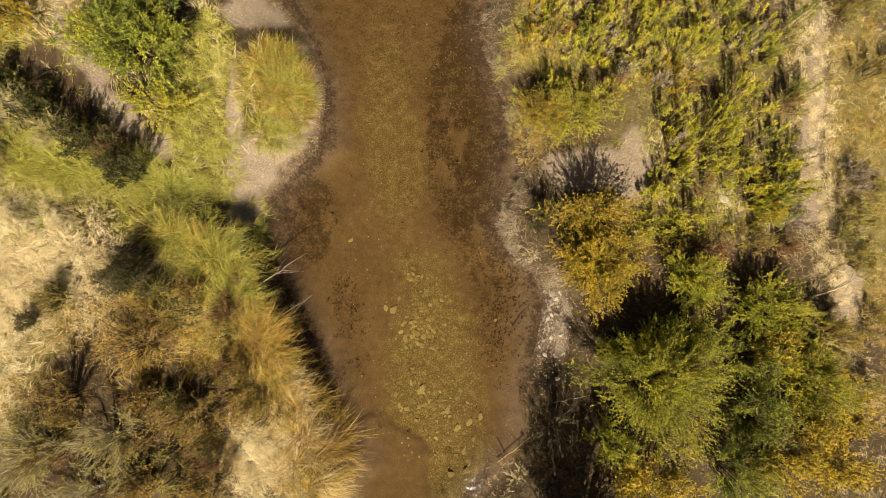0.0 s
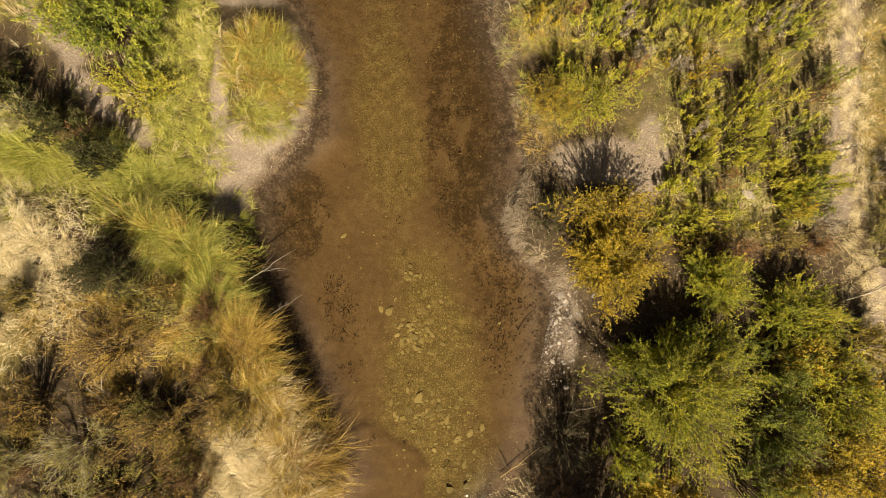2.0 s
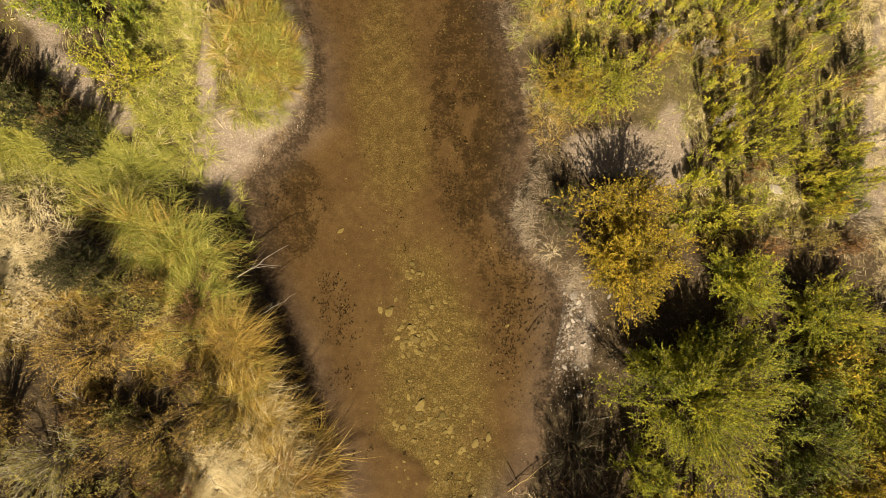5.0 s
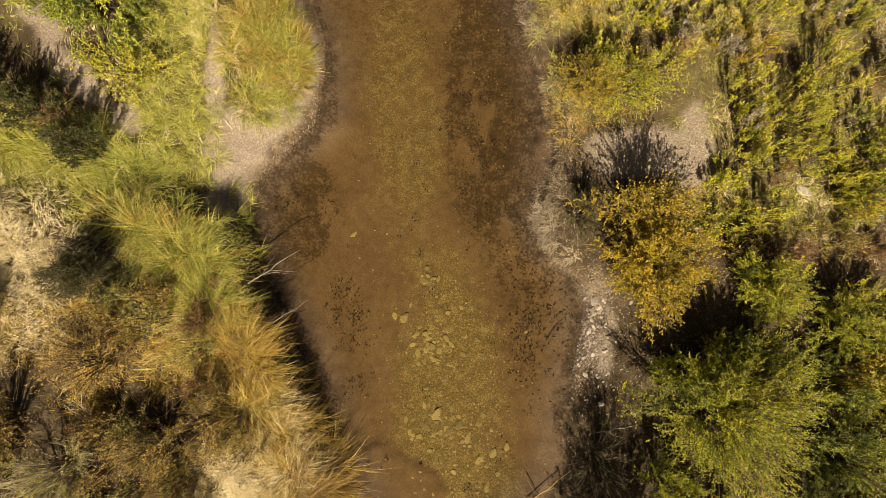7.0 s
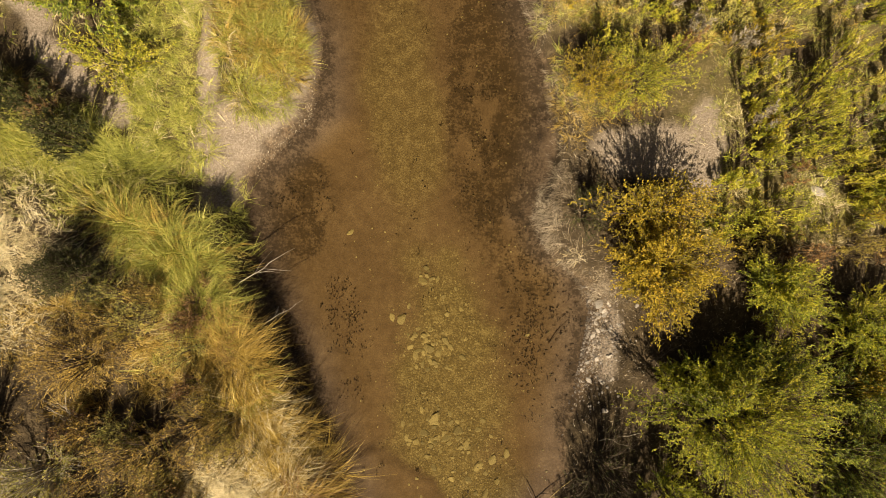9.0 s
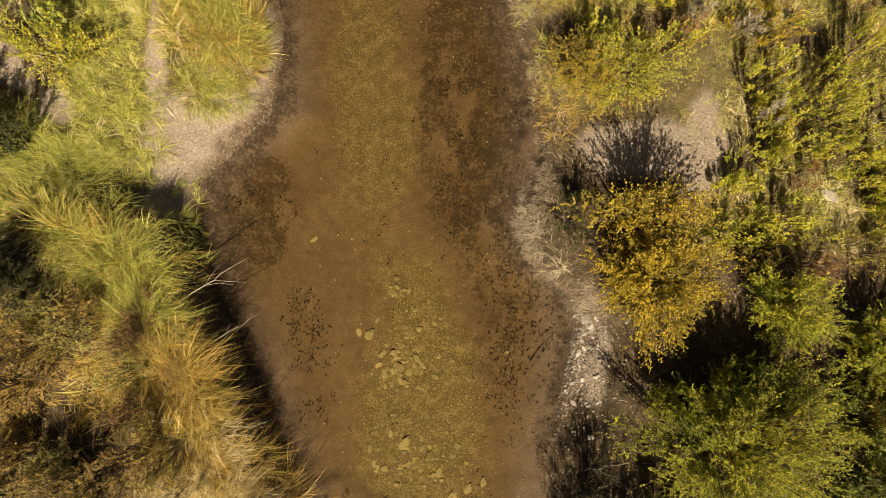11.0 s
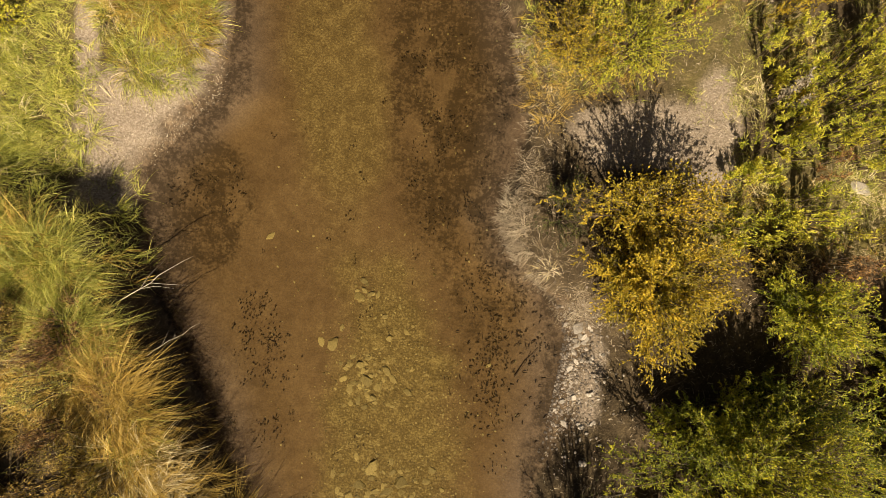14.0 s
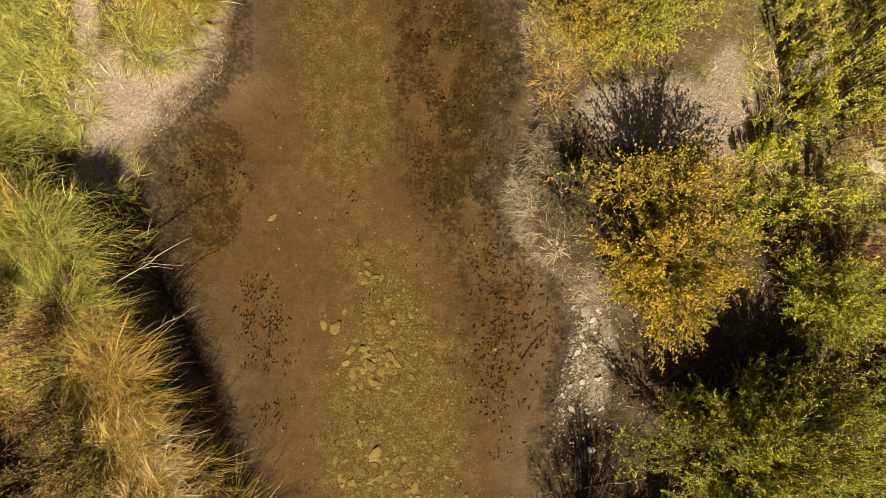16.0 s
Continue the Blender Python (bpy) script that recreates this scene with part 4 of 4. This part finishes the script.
# matted straw hanging over the edge of the right bank
def fringe():
    y = rng.uniform(-0.75, 4.8, 24000)
    d = np.abs(rng.normal(0, 0.26, 24000)) - 0.02
    x = shore_right(y) + d
    keep = rng.uniform(0, 1, 24000) < (0.2 + 0.8 * smooth(0.4, 0.6, fbm(x, y, 3.2, 95))) * (0.3 + 0.5 * smooth(0.8, 0.3, y)) * (1 - gap_mask(x, y))
    x, y, d = x[keep], y[keep], d[keep]
    n = len(x)
    clump = np.floor(x * 9) * 17.3 + np.floor(y * 9) * 5.1
    az = np.pi + 0.9 * np.sin(clump) + rng.normal(0, 0.5, n)
    arr = blade_arrays(np.stack([x, y, height(x, y)], 1), az, rng.uniform(0.04, 0.16, n), rng.uniform(0.002, 0.0038, n), rng.uniform(0.5, 1.5, n), rng.uniform(0.2, 1.0, n), 0.7 * np.abs(np.sin(clump * 2.7)))
    tagged(new("matted_straw", straw_mesh("matted_straw", arr, M_LITTER)), "matted dry straw and roots at the bank edge", "grass", kind="stuff")
    x = np.concatenate([rng.normal(-7.0, 0.8, 20000), rng.normal(-7.5, 0.45, 19000), rng.normal(-2.85, 0.34, 6000)])
    y = np.concatenate([rng.normal(-0.35, 0.6, 20000), rng.normal(-2.5, 1.0, 19000), rng.normal(-3.45, 0.3, 6000)])
    land = (shore_left(y) - x) > 0.1
    x, y = x[land], y[land]
    n = len(x)
    clump = np.floor(x * 6) * 17.3 + np.floor(y * 6) * 5.1
    az = 3.0 * np.sin(clump) + rng.normal(0, 0.6, n)
    arr = blade_arrays(np.stack([x, y, height(x, y) + 0.02], 1), az, rng.uniform(0.08, 0.24, n), rng.uniform(0.0028, 0.005, n), rng.uniform(0.9, 1.6, n), rng.uniform(0.0, 0.5, n), np.clip(np.where(x > -4, 0.15, 0.42) + 0.55 * np.abs(np.sin(clump * 2.7)) + rng.normal(0, 0.1, n), 0, 1))
    tagged(new("bleached_grass", straw_mesh("bleached_grass", arr, M_DRY)), "bleached flattened dry grass", "grass", kind="stuff")

    x = np.concatenate([rng.normal(-4.15, 0.35, 5000), rng.normal(-4.6, 0.7, 4000)])
    y = np.concatenate([rng.uniform(0.9, 3.9, 5000), rng.normal(0.8, 0.4, 4000)])
    keep = (rng.uniform(0, 1, 9000) > bare_mask(x, y) + 0.8 * gap_mask(x, y)) & (x < -3.7)
    x, y = x[keep], y[keep]
    n = len(x)
    clump = np.floor(x * 7) * 17.3 + np.floor(y * 7) * 5.1
    arr = blade_arrays(np.stack([x, y, height(x, y) + 0.03], 1), 3.0 * np.sin(clump) + rng.normal(0, 0.5, n), rng.uniform(0.07, 0.2, n), rng.uniform(0.003, 0.005, n), rng.uniform(0.6, 1.4, n), rng.uniform(0.1, 0.9, n), np.clip(0.1 + 0.8 * np.abs(np.sin(clump * 2.7)) + rng.normal(0, 0.12, n), 0, 1))
    tagged(new("matted_grass", straw_mesh("matted_grass", arr, M_GREEN)), "short matted yellow-green grass beside the sand", "grass", kind="stuff")
    y = rng.uniform(-2.6, 4.9, 22000)
    x = 6.48 + 0.06 * (2.2 - y) + rng.normal(0, 0.24, 22000)
    clump = np.floor(x * 7) * 17.3 + np.floor(y * 7) * 5.1
    keep = np.sin(clump * 1.3) > -0.7
    x, y, clump = x[keep], y[keep], clump[keep]
    n = len(x)
    arr = blade_arrays(np.stack([x, y, height(x, y) + 0.012], 1), 3.0 * np.sin(clump) + rng.normal(0, 0.7, n), rng.uniform(0.04, 0.15, n), rng.uniform(0.002, 0.0036, n), rng.uniform(0.9, 1.55, n), rng.uniform(0.0, 0.6, n), np.clip(0.2 + 0.6 * np.abs(np.sin(clump * 2.7)), 0, 1))
    tagged(new("trodden_straw", straw_mesh("trodden_straw", arr, M_DRY)), "trodden dry straw along the path", "grass", kind="stuff")


fringe()


# ---- tall tussocks along the left bank ----
def tussock(cx, cy, n, radius, length, mat, label, flow=(0.0, 1.0), group="tussocks along the cut bank"):
    arr = tussock_arrays(np.array([cx]), np.array([cy]), int(n * 1.4), radius * 1.5, length, (0.05, 1.1), (0.4, 2.3), 0.0045, lambda x, y: (flow[0], flow[1]), 64)
    arr[0][...] -= np.array([cx, cy, float(height(cx, cy))])
    arr = (arr[0], np.clip(arr[1] * 0.6 + 0.4 * rng.uniform(0, 1), 0, 1), arr[2])
    ob = new("grass_tussock", blade_mesh("grass_tussock", [arr], mat))
    ob.location = (cx, cy, float(height(cx, cy)))
    tagged(ob, label, "grass tussock", group)


for i, y in enumerate(np.arange(-4.3, 0.05, 0.19)):
    for row, inset in enumerate((0.10, 0.36, 0.66)):
        yy = float(y + rng.uniform(-0.1, 0.1))
        xx = float(shore_left(yy) - inset - rng.uniform(0, 0.14) - 0.34 * smooth(-3.0, -2.2, yy) - 0.16 * smooth(-1.6, -0.8, yy))
        pick = rng.uniform()
        if row == 2 and pick < 0.45:
            continue
        pick = rng.uniform()
        if pick > 0.9:
            mat, word = M_RUST, "rust-brown"
        elif yy < -2.3:
            mat, word = (M_DRY, "pale straw") if pick < (0.3 if yy < -3.2 else 0.12) else (M_GOLD, "golden brown")
        elif yy < -0.7:
            mat, word = (M_GREEN, "yellow-green") if pick < 0.14 else (M_GOLD, "golden brown") if pick < 0.85 else (M_DRY, "pale straw")
        else:
            mat, word = (M_GREEN, "green") if pick < 0.5 else (M_GOLD, "golden brown")
        tussock(xx, yy, 360 if row == 0 else 230, 0.16, float(rng.uniform(0.3, 0.66)) * (1.15 if row == 0 else 0.9), mat, "tall %s sedge tussock hanging over the water" % word if row == 0 else "%s sedge tussock on the cut bank" % word,
                (float(rng.normal(0.15, 0.5)), (0.9, 0.5, 0.2)[row]))
for k in range(26):
    u = k / 25
    xx, yy = -7.4 + 3.0 * u + float(rng.normal(0, 0.15)), 1.55 - 0.75 * u + float(rng.normal(0, 0.15))
    tussock(xx, yy, 250, 0.17, float(rng.uniform(0.4, 0.75)), M_GREEN, "tall green sedge tussock in the meadow", (float(rng.uniform(0, 6.28)), 0.3), "tussocks in the meadow")
for k in range(9):
    u = k / 8
    tussock(-4.8 + 1.15 * u + float(rng.normal(0, 0.06)), 0.22 - 0.4 * u + float(rng.normal(0, 0.05)), 200, 0.13, float(rng.uniform(0.45, 0.62)), M_GREEN if k % 3 else M_GOLD, "tall yellow-green sedge tussock shading the gap behind it", (float(rng.uniform(0, 6.28)), 0.2))
for k in range(46):
    a, r = float(rng.uniform(0, 6.28)), math.sqrt(float(rng.uniform()))
    tussock(-2.95 + 0.48 * r * math.cos(a), 2.68 + 0.88 * r * math.sin(a), 210, 0.13, float(rng.uniform(0.22, 0.4)), (M_GREEN, M_OLIVE, M_GREEN, M_GOLD)[k % 4], "yellow-green grass tussock on the sandy hummock", (0.0, 0.1), "tussocks on the hummock")


# ---- stones ----
def stone_mesh(name, seed, mat, sub=2, flat=0.6):
    bm = bmesh.new()
    bmesh.ops.create_icosphere(bm, subdivisions=sub, radius=1.0)
    off = Vector((seed * 3.1, seed * 1.7, seed * 0.9))
    for v in bm.verts:
        q = v.co.copy()
        d = 1 + 0.38 * noise.noise(q * 0.9 + off) + 0.14 * noise.noise(q * 2.3 + off)
        v.co = Vector((q.x * d, q.y * d * 0.8, q.z * d * flat))
    # broken facets
    for k in range(6):
        nrm = Vector((math.cos(seed + k * 1.7), math.sin(seed * 2 + k * 1.7), 0.35 * math.sin(k + seed))).normalized()
        for v in bm.verts:
            h = v.co.dot(nrm) - 0.52
            if h > 0:
                v.co -= nrm * h
    top = Vector((0.12 * math.sin(seed * 3), 0.12 * math.cos(seed * 2), 1)).normalized()
    for v in bm.verts:
        h = v.co.dot(top) - flat * 0.62
        if h > 0:
            v.co -= top * h * 0.85
    me = bpy.data.meshes.new(name)
    bm.to_mesh(me)
    bm.free()
    me.materials.append(mat)
    me.polygons.foreach_set("use_smooth", [False] * len(me.polygons))
    return me


ROCKS = [stone_mesh("rock", k + 1.3, M_ROCK, 2, 0.42) for k in range(7)]
PALES = [stone_mesh("stone", k + 9.3, M_PALE) for k in range(6)]


def stone(name, x, y, size, meshes, label, group):
    ob = new(name, meshes[int(rng.integers(len(meshes)))])
    z = float(height(x, y))
    ob.matrix_world = Matrix.LocRotScale((x, y, z - size * 0.1), Euler((rng.uniform(-0.2, 0.2), rng.uniform(-0.2, 0.2), rng.uniform(0, 6.28))), Vector((size, size * rng.uniform(0.75, 1.1), size * rng.uniform(0.55, 0.95))))
    tagged(ob, label, "rock", group)


BED = ((-0.85, -1.1, .085), (-0.98, -1.08, .055), (-0.5, -1.32, .06), (-0.42, -1.5, .08), (-0.31, -1.56, .075), (-0.2, -1.38, .065), (-0.35, -1.69, .06), (-0.62, -1.6, .065), (-0.7, -1.48, .05),
       (-0.6, -1.22, .04), (-0.52, -1.72, .055), (-0.13, -1.46, .06), (-0.68, -1.36, .045), (-0.34, -2.5, .11), (0.01, -2.63, .09), (-0.46, -2.67, .07), (-0.14, -2.73, .075), (-0.56, -2.8, .06), (0.14, -2.82, .07),
       (-0.57, -0.53, .065), (-0.51, -0.36, .05), (-1.64, 0.12, .055), (-0.2, -1.0, .05), (-0.1, -2.4, .05), (0.53, -3.04, .09), (-0.3, -3.14, .06), (0.33, -3.12, .08), (-0.4, -3.0, .05), (0.0, -0.92, .05), (-0.35, -0.5, .045),
       (0.72, -2.92, .07), (-0.76, -2.57, .05), (0.2, -3.3, .07), (0.45, -3.5, .08), (0.1, -3.6, .06), (0.05, -1.6, .05), (-0.75, -0.9, .04), (-0.25, -0.75, .045), (0.3, -2.6, .05), (0.95, -1.25, .035), (0.25, -3.9, .08), (0.5, -3.8, .07), (-0.05, -3.3, .06), (0.6, -3.3, .05))
for x, y, s in BED:
    stone("rock", x, y, s * 1.3, ROCKS, "algae-coated tan rock lying on the stream bed", "rocks on the stream bed")
for k in range(45):
    a, r = rng.uniform(0, 6.28), math.sqrt(rng.uniform())
    stone("rock", -0.15 + 0.75 * r * math.cos(a), -2.2 + 1.75 * r * math.sin(a), float(rng.uniform(0.02, 0.045)), ROCKS, "small tan cobble on the gravelly stream bed", "cobbles on the stream bed")
for gx, gy, spread_x, spread_y, count in ((-0.42, -1.48, 0.16, 0.17, 48), (-0.15, -2.65, 0.26, 0.2, 44), (-0.5, -0.5, 0.12, 0.2, 12), (0.35, -3.3, 0.25, 0.3, 22)):
    for k in range(count):
        stone("rock", gx + spread_x * float(rng.normal()), gy + spread_y * float(rng.normal()), float(rng.uniform(0.02, 0.065)), ROCKS, "small tan cobble in a cluster on the stream bed", "cobbles on the stream bed")
stone("stone", 1.93, -0.74, 0.10, PALES, "pale rounded stone at the water's edge", "stones of the bank")
stone("stone", 4.82, 0.92, 0.13, PALES, "pale whitish flat stone in the meadow grass", "stones of the bank")
for k in range(44):
    x, y = float(rng.normal(2.0, 0.16)), float(rng.uniform(-2.2, -0.6))
    stone("stone", max(x, float(shore_right(y)) + 0.03), y, float(rng.uniform(0.02, 0.06)), PALES, "angular pale stone on the stony bank", "stones of the bank")


def pebbles(name, label, n, sampler, size, mat):
    bm = bmesh.new()
    bmesh.ops.create_icosphere(bm, subdivisions=1, radius=1.0)
    v0 = np.array([v.co[:] for v in bm.verts])
    f0 = np.array([[v.index for v in f.verts] for f in bm.faces])
    bm.free()
    x, y = sampler(n)
    n = len(x)
    s = size[0] + (size[1] - size[0]) * rng.uniform(0, 1, n) ** 2.2
    v = v0[None] * (1 + rng.uniform(-0.22, 0.22, (n, len(v0), 1)))
    v = v * np.stack([s, s * rng.uniform(0.6, 1, n), s * rng.uniform(0.2, 0.5, n)], 1)[:, None]
    a = rng.uniform(0, 6.28, n)
    c, d = np.cos(a)[:, None], np.sin(a)[:, None]
    v = np.stack([v[..., 0] * c - v[..., 1] * d, v[..., 0] * d + v[..., 1] * c, v[..., 2]], -1)
    v = v + np.stack([x, y, height(x, y)], 1)[:, None]
    f = f0[None] + (np.arange(n) * len(v0))[:, None, None]
    tagged(new(name, np_mesh(name, v.reshape(-1, 3), [f.reshape(-1, 3)], mat, None, False)), label, "gravel", kind="stuff")


def in_gravel(n):
    x, y = rng.uniform(-1.6, 1.3, n * 2), rng.uniform(-4.6, 4.6, n * 2)
    keep = (rng.uniform(0, 1, n * 2) < 0.05 + 0.95 * smooth(-0.1, 0.5, blob(x, y, -0.05, -2.3, 1.0, 2.3, 6))) & (x > shore_left(y) + 0.1) & (x < shore_right(y) - 0.1) & (silt_bank(x, y) < 0)
    return x[keep], y[keep]


def on_bank(n):
    y = rng.normal(-1.25, 0.42, n)
    x = shore_right(y) + np.abs(rng.normal(0, 0.24, n)) - 0.03
    return x, y


def on_sand(n):
    x, y = rng.uniform(-4.4, 4.0, n * 6), rng.uniform(0.3, 4.6, n * 6)
    dry = np.maximum(shore_left(y) - x, x - shore_right(y)) > 0.02
    keep = dry & (rng.uniform(0, 1, n * 6) < bare_mask(x, y) * (0.2 + 0.8 * smooth(0.4, 0.6, fbm(x, y, 5.0, 19))))
    return x[keep][:n], y[keep][:n]


pebbles("bed_gravel", "fine tan gravel on the stream bed", 12000, in_gravel, (0.003, 0.018), M_BEDGRAVEL)
pebbles("bank_gravel", "pale angular gravel on the bank", 2000, on_bank, (0.003, 0.022), M_BANKGRAVEL)
pebbles("soil_clods", "small crumbs of dry soil on the open sand", 9000, on_sand, (0.002, 0.011), M_CLOD)


# ---- leaf debris on the bed ----
def debris():
    """Small flocks of sunken leaf scraps, thickest along the quiet sides, and single curled leaves."""
    cx, cy = rng.uniform(-3.2, 2.0, 5200), rng.uniform(-4.5, 4.6, 5200)
    w = 0.06 + 0.5 * smooth(0.0, 0.5, blob(cx, cy, 1.15, -0.5, 0.6, 1.7)) + 0.75 * smooth(0.05, 0.5, blob(cx, cy, -1.7, -1.5, 0.42, 1.9)) + 0.6 * smooth(0, 0.5, blob(cx, cy, -2.45, 0.5, 0.7, 0.8)) + 0.7 * smooth(0, 0.5, blob(cx, cy, 0.55, 2.2, 0.75, 2.6))
    keep = rng.uniform(0, 1, 5200) < w * smooth(0.44, 0.6, fbm(cx, cy, 3.0, 71))
    cx, cy = cx[keep], cy[keep]
    j = np.repeat(np.arange(len(cx)), rng.integers(2, 13, len(cx)))
    n = len(j)
    size = rng.uniform(0.015, 0.05, len(cx))[j]
    x, y = cx[j] + rng.normal(0, 1, n) * size, cy[j] + rng.normal(0, 1.5, n) * size
    ok = np.minimum(x - shore_left(y), shore_right(y) - x) > 0.03
    x, y, n = x[ok], y[ok], int(ok.sum())
    a = rng.uniform(0, 6.28, n)
    p = np.stack([x, y, height(x, y) + 0.008], 1)
    scraps = leaf_arrays(p, np.stack([np.cos(a), np.sin(a), rng.uniform(0.0, 0.5, n)], 1), 0.012 + 0.030 * rng.uniform(0, 1, n) ** 2, rng.uniform(0.008, 0.018, n), rng.uniform(0, 0.8, n), 0.3)
    m = 230
    x, y = rng.normal(1.15, 0.32, m), rng.normal(-0.7, 0.75, m)
    ok = np.minimum(x - shore_left(y), shore_right(y) - x) > 0.05
    x, y, m = x[ok], y[ok], int(ok.sum())
    a = rng.normal(0.6, 0.7, m)
    p = np.stack([x, y, height(x, y) + 0.006], 1)
    curled = blade_arrays(p, a, rng.uniform(0.035, 0.085, m), rng.uniform(0.008, 0.016, m), rng.uniform(0.2, 0.7, m), rng.uniform(1.2, 2.4, m), rng.uniform(0, 0.7, m))
    tagged(new("sunken_leaves", leaf_mesh("sunken_leaves", [scraps], M_SUNKEN)), "dark sunken leaf scraps in flocks on the stream bed", "leaf litter", kind="stuff")
    tagged(new("curled_leaves", blade_mesh("curled_leaves", [curled], M_SUNKEN)), "single dark curled leaves on the brown silt", "leaf litter", kind="stuff")


debris()


# ---- dead wood ----
def branch(label, a, b, r, mat, sag=0.04, forks=3):
    a, b = Vector(a), Vector(b)
    root = new("dead_branch")
    root.location = a
    tagged(root, label, "branch", "dead wood")
    d = b - a
    q = np.linspace(0, 1, 8)
    p = np.array([(d * t + Vector((rng.uniform(-1, 1), rng.uniform(-1, 1), rng.uniform(-0.5, 0.5))) * 0.03 * d.length * math.sin(t * 3.14) + Vector((0, 0, sag * math.sin(t * 3.14))))[:] for t in q])
    part("stick", tube_mesh("stick", p[None], (np.linspace(r, r * 0.35, 8))[None], mat, 6), root)
    paths, rad = [], []
    for k in range(forks):
        s = p[int(rng.integers(2, 6))]
        e = s + np.array(d) * rng.uniform(0.15, 0.4) + rng.normal(0, 0.16 * d.length, 3) * np.array([1, 1, 0.5])
        paths.append([s, (s + e) / 2 + rng.normal(0, 0.02, 3), e])
        rad.append([r * 0.5, r * 0.35, r * 0.15])
    for pp, rr in zip(paths, rad):
        part("twig", tube_mesh("twig", [pp], [rr], mat, 5), root)


branch("bleached dead stick reaching over the water", (-2.95, -0.65, 0.45), (-2.28, -0.16, 0.35), 0.006, M_DEAD)
branch("bleached dead stick among the sedge", (-2.6, -1.2, 0.5), (-2.12, -0.85, 0.42), 0.004, M_DEAD, 0.04, 2)
branch("yellowish driftwood stick at the water's edge", (1.0, -3.62, 0.04), (1.62, -3.12, 0.09), 0.006, M_REED, 0.02, 1)
branch("dark driftwood stick at the water's edge", (1.0, -3.3, 0.0), (1.3, -3.75, 0.06), 0.007, M_BARK, 0.02, 2)
branch("dark fallen stick in the shade", (2.55, -1.5, 0.21), (3.05, -1.2, 0.23), 0.008, M_BARK, 0.03, 1)
branch("grey fallen stick on the shaded bank", (1.8, -2.6, 0.15), (2.5, -2.45, 0.2), 0.010, M_DEAD, 0.05, 3)
branch("pale fallen stick in the dry grass", (-3.3, -3.25, 0.55), (-2.9, -3.4, 0.55), 0.011, M_DEAD, 0.03, 2)
branch("bleached branch leaning by the path", (6.3, -0.7, 0.3), (6.9, -0.35, 0.5), 0.014, M_DEAD, 0.1, 5)
branch("thin stick lying in the shallow water", (1.25, -1.35, -0.06), (1.5, -1.0, -0.03), 0.007, M_BARK, 0.01, 1)
for k in range(5):
    bx, by = -5.05 + 0.25 * rng.normal(), -2.75 + 0.2 * rng.normal()
    branch("bleached twiggy dead branch in the sagebrush", (bx, by, 0.5), (bx + rng.uniform(-0.3, 0.3), by + rng.uniform(0.1, 0.4), 1.0), 0.007, M_DEAD, 0.02, 5)
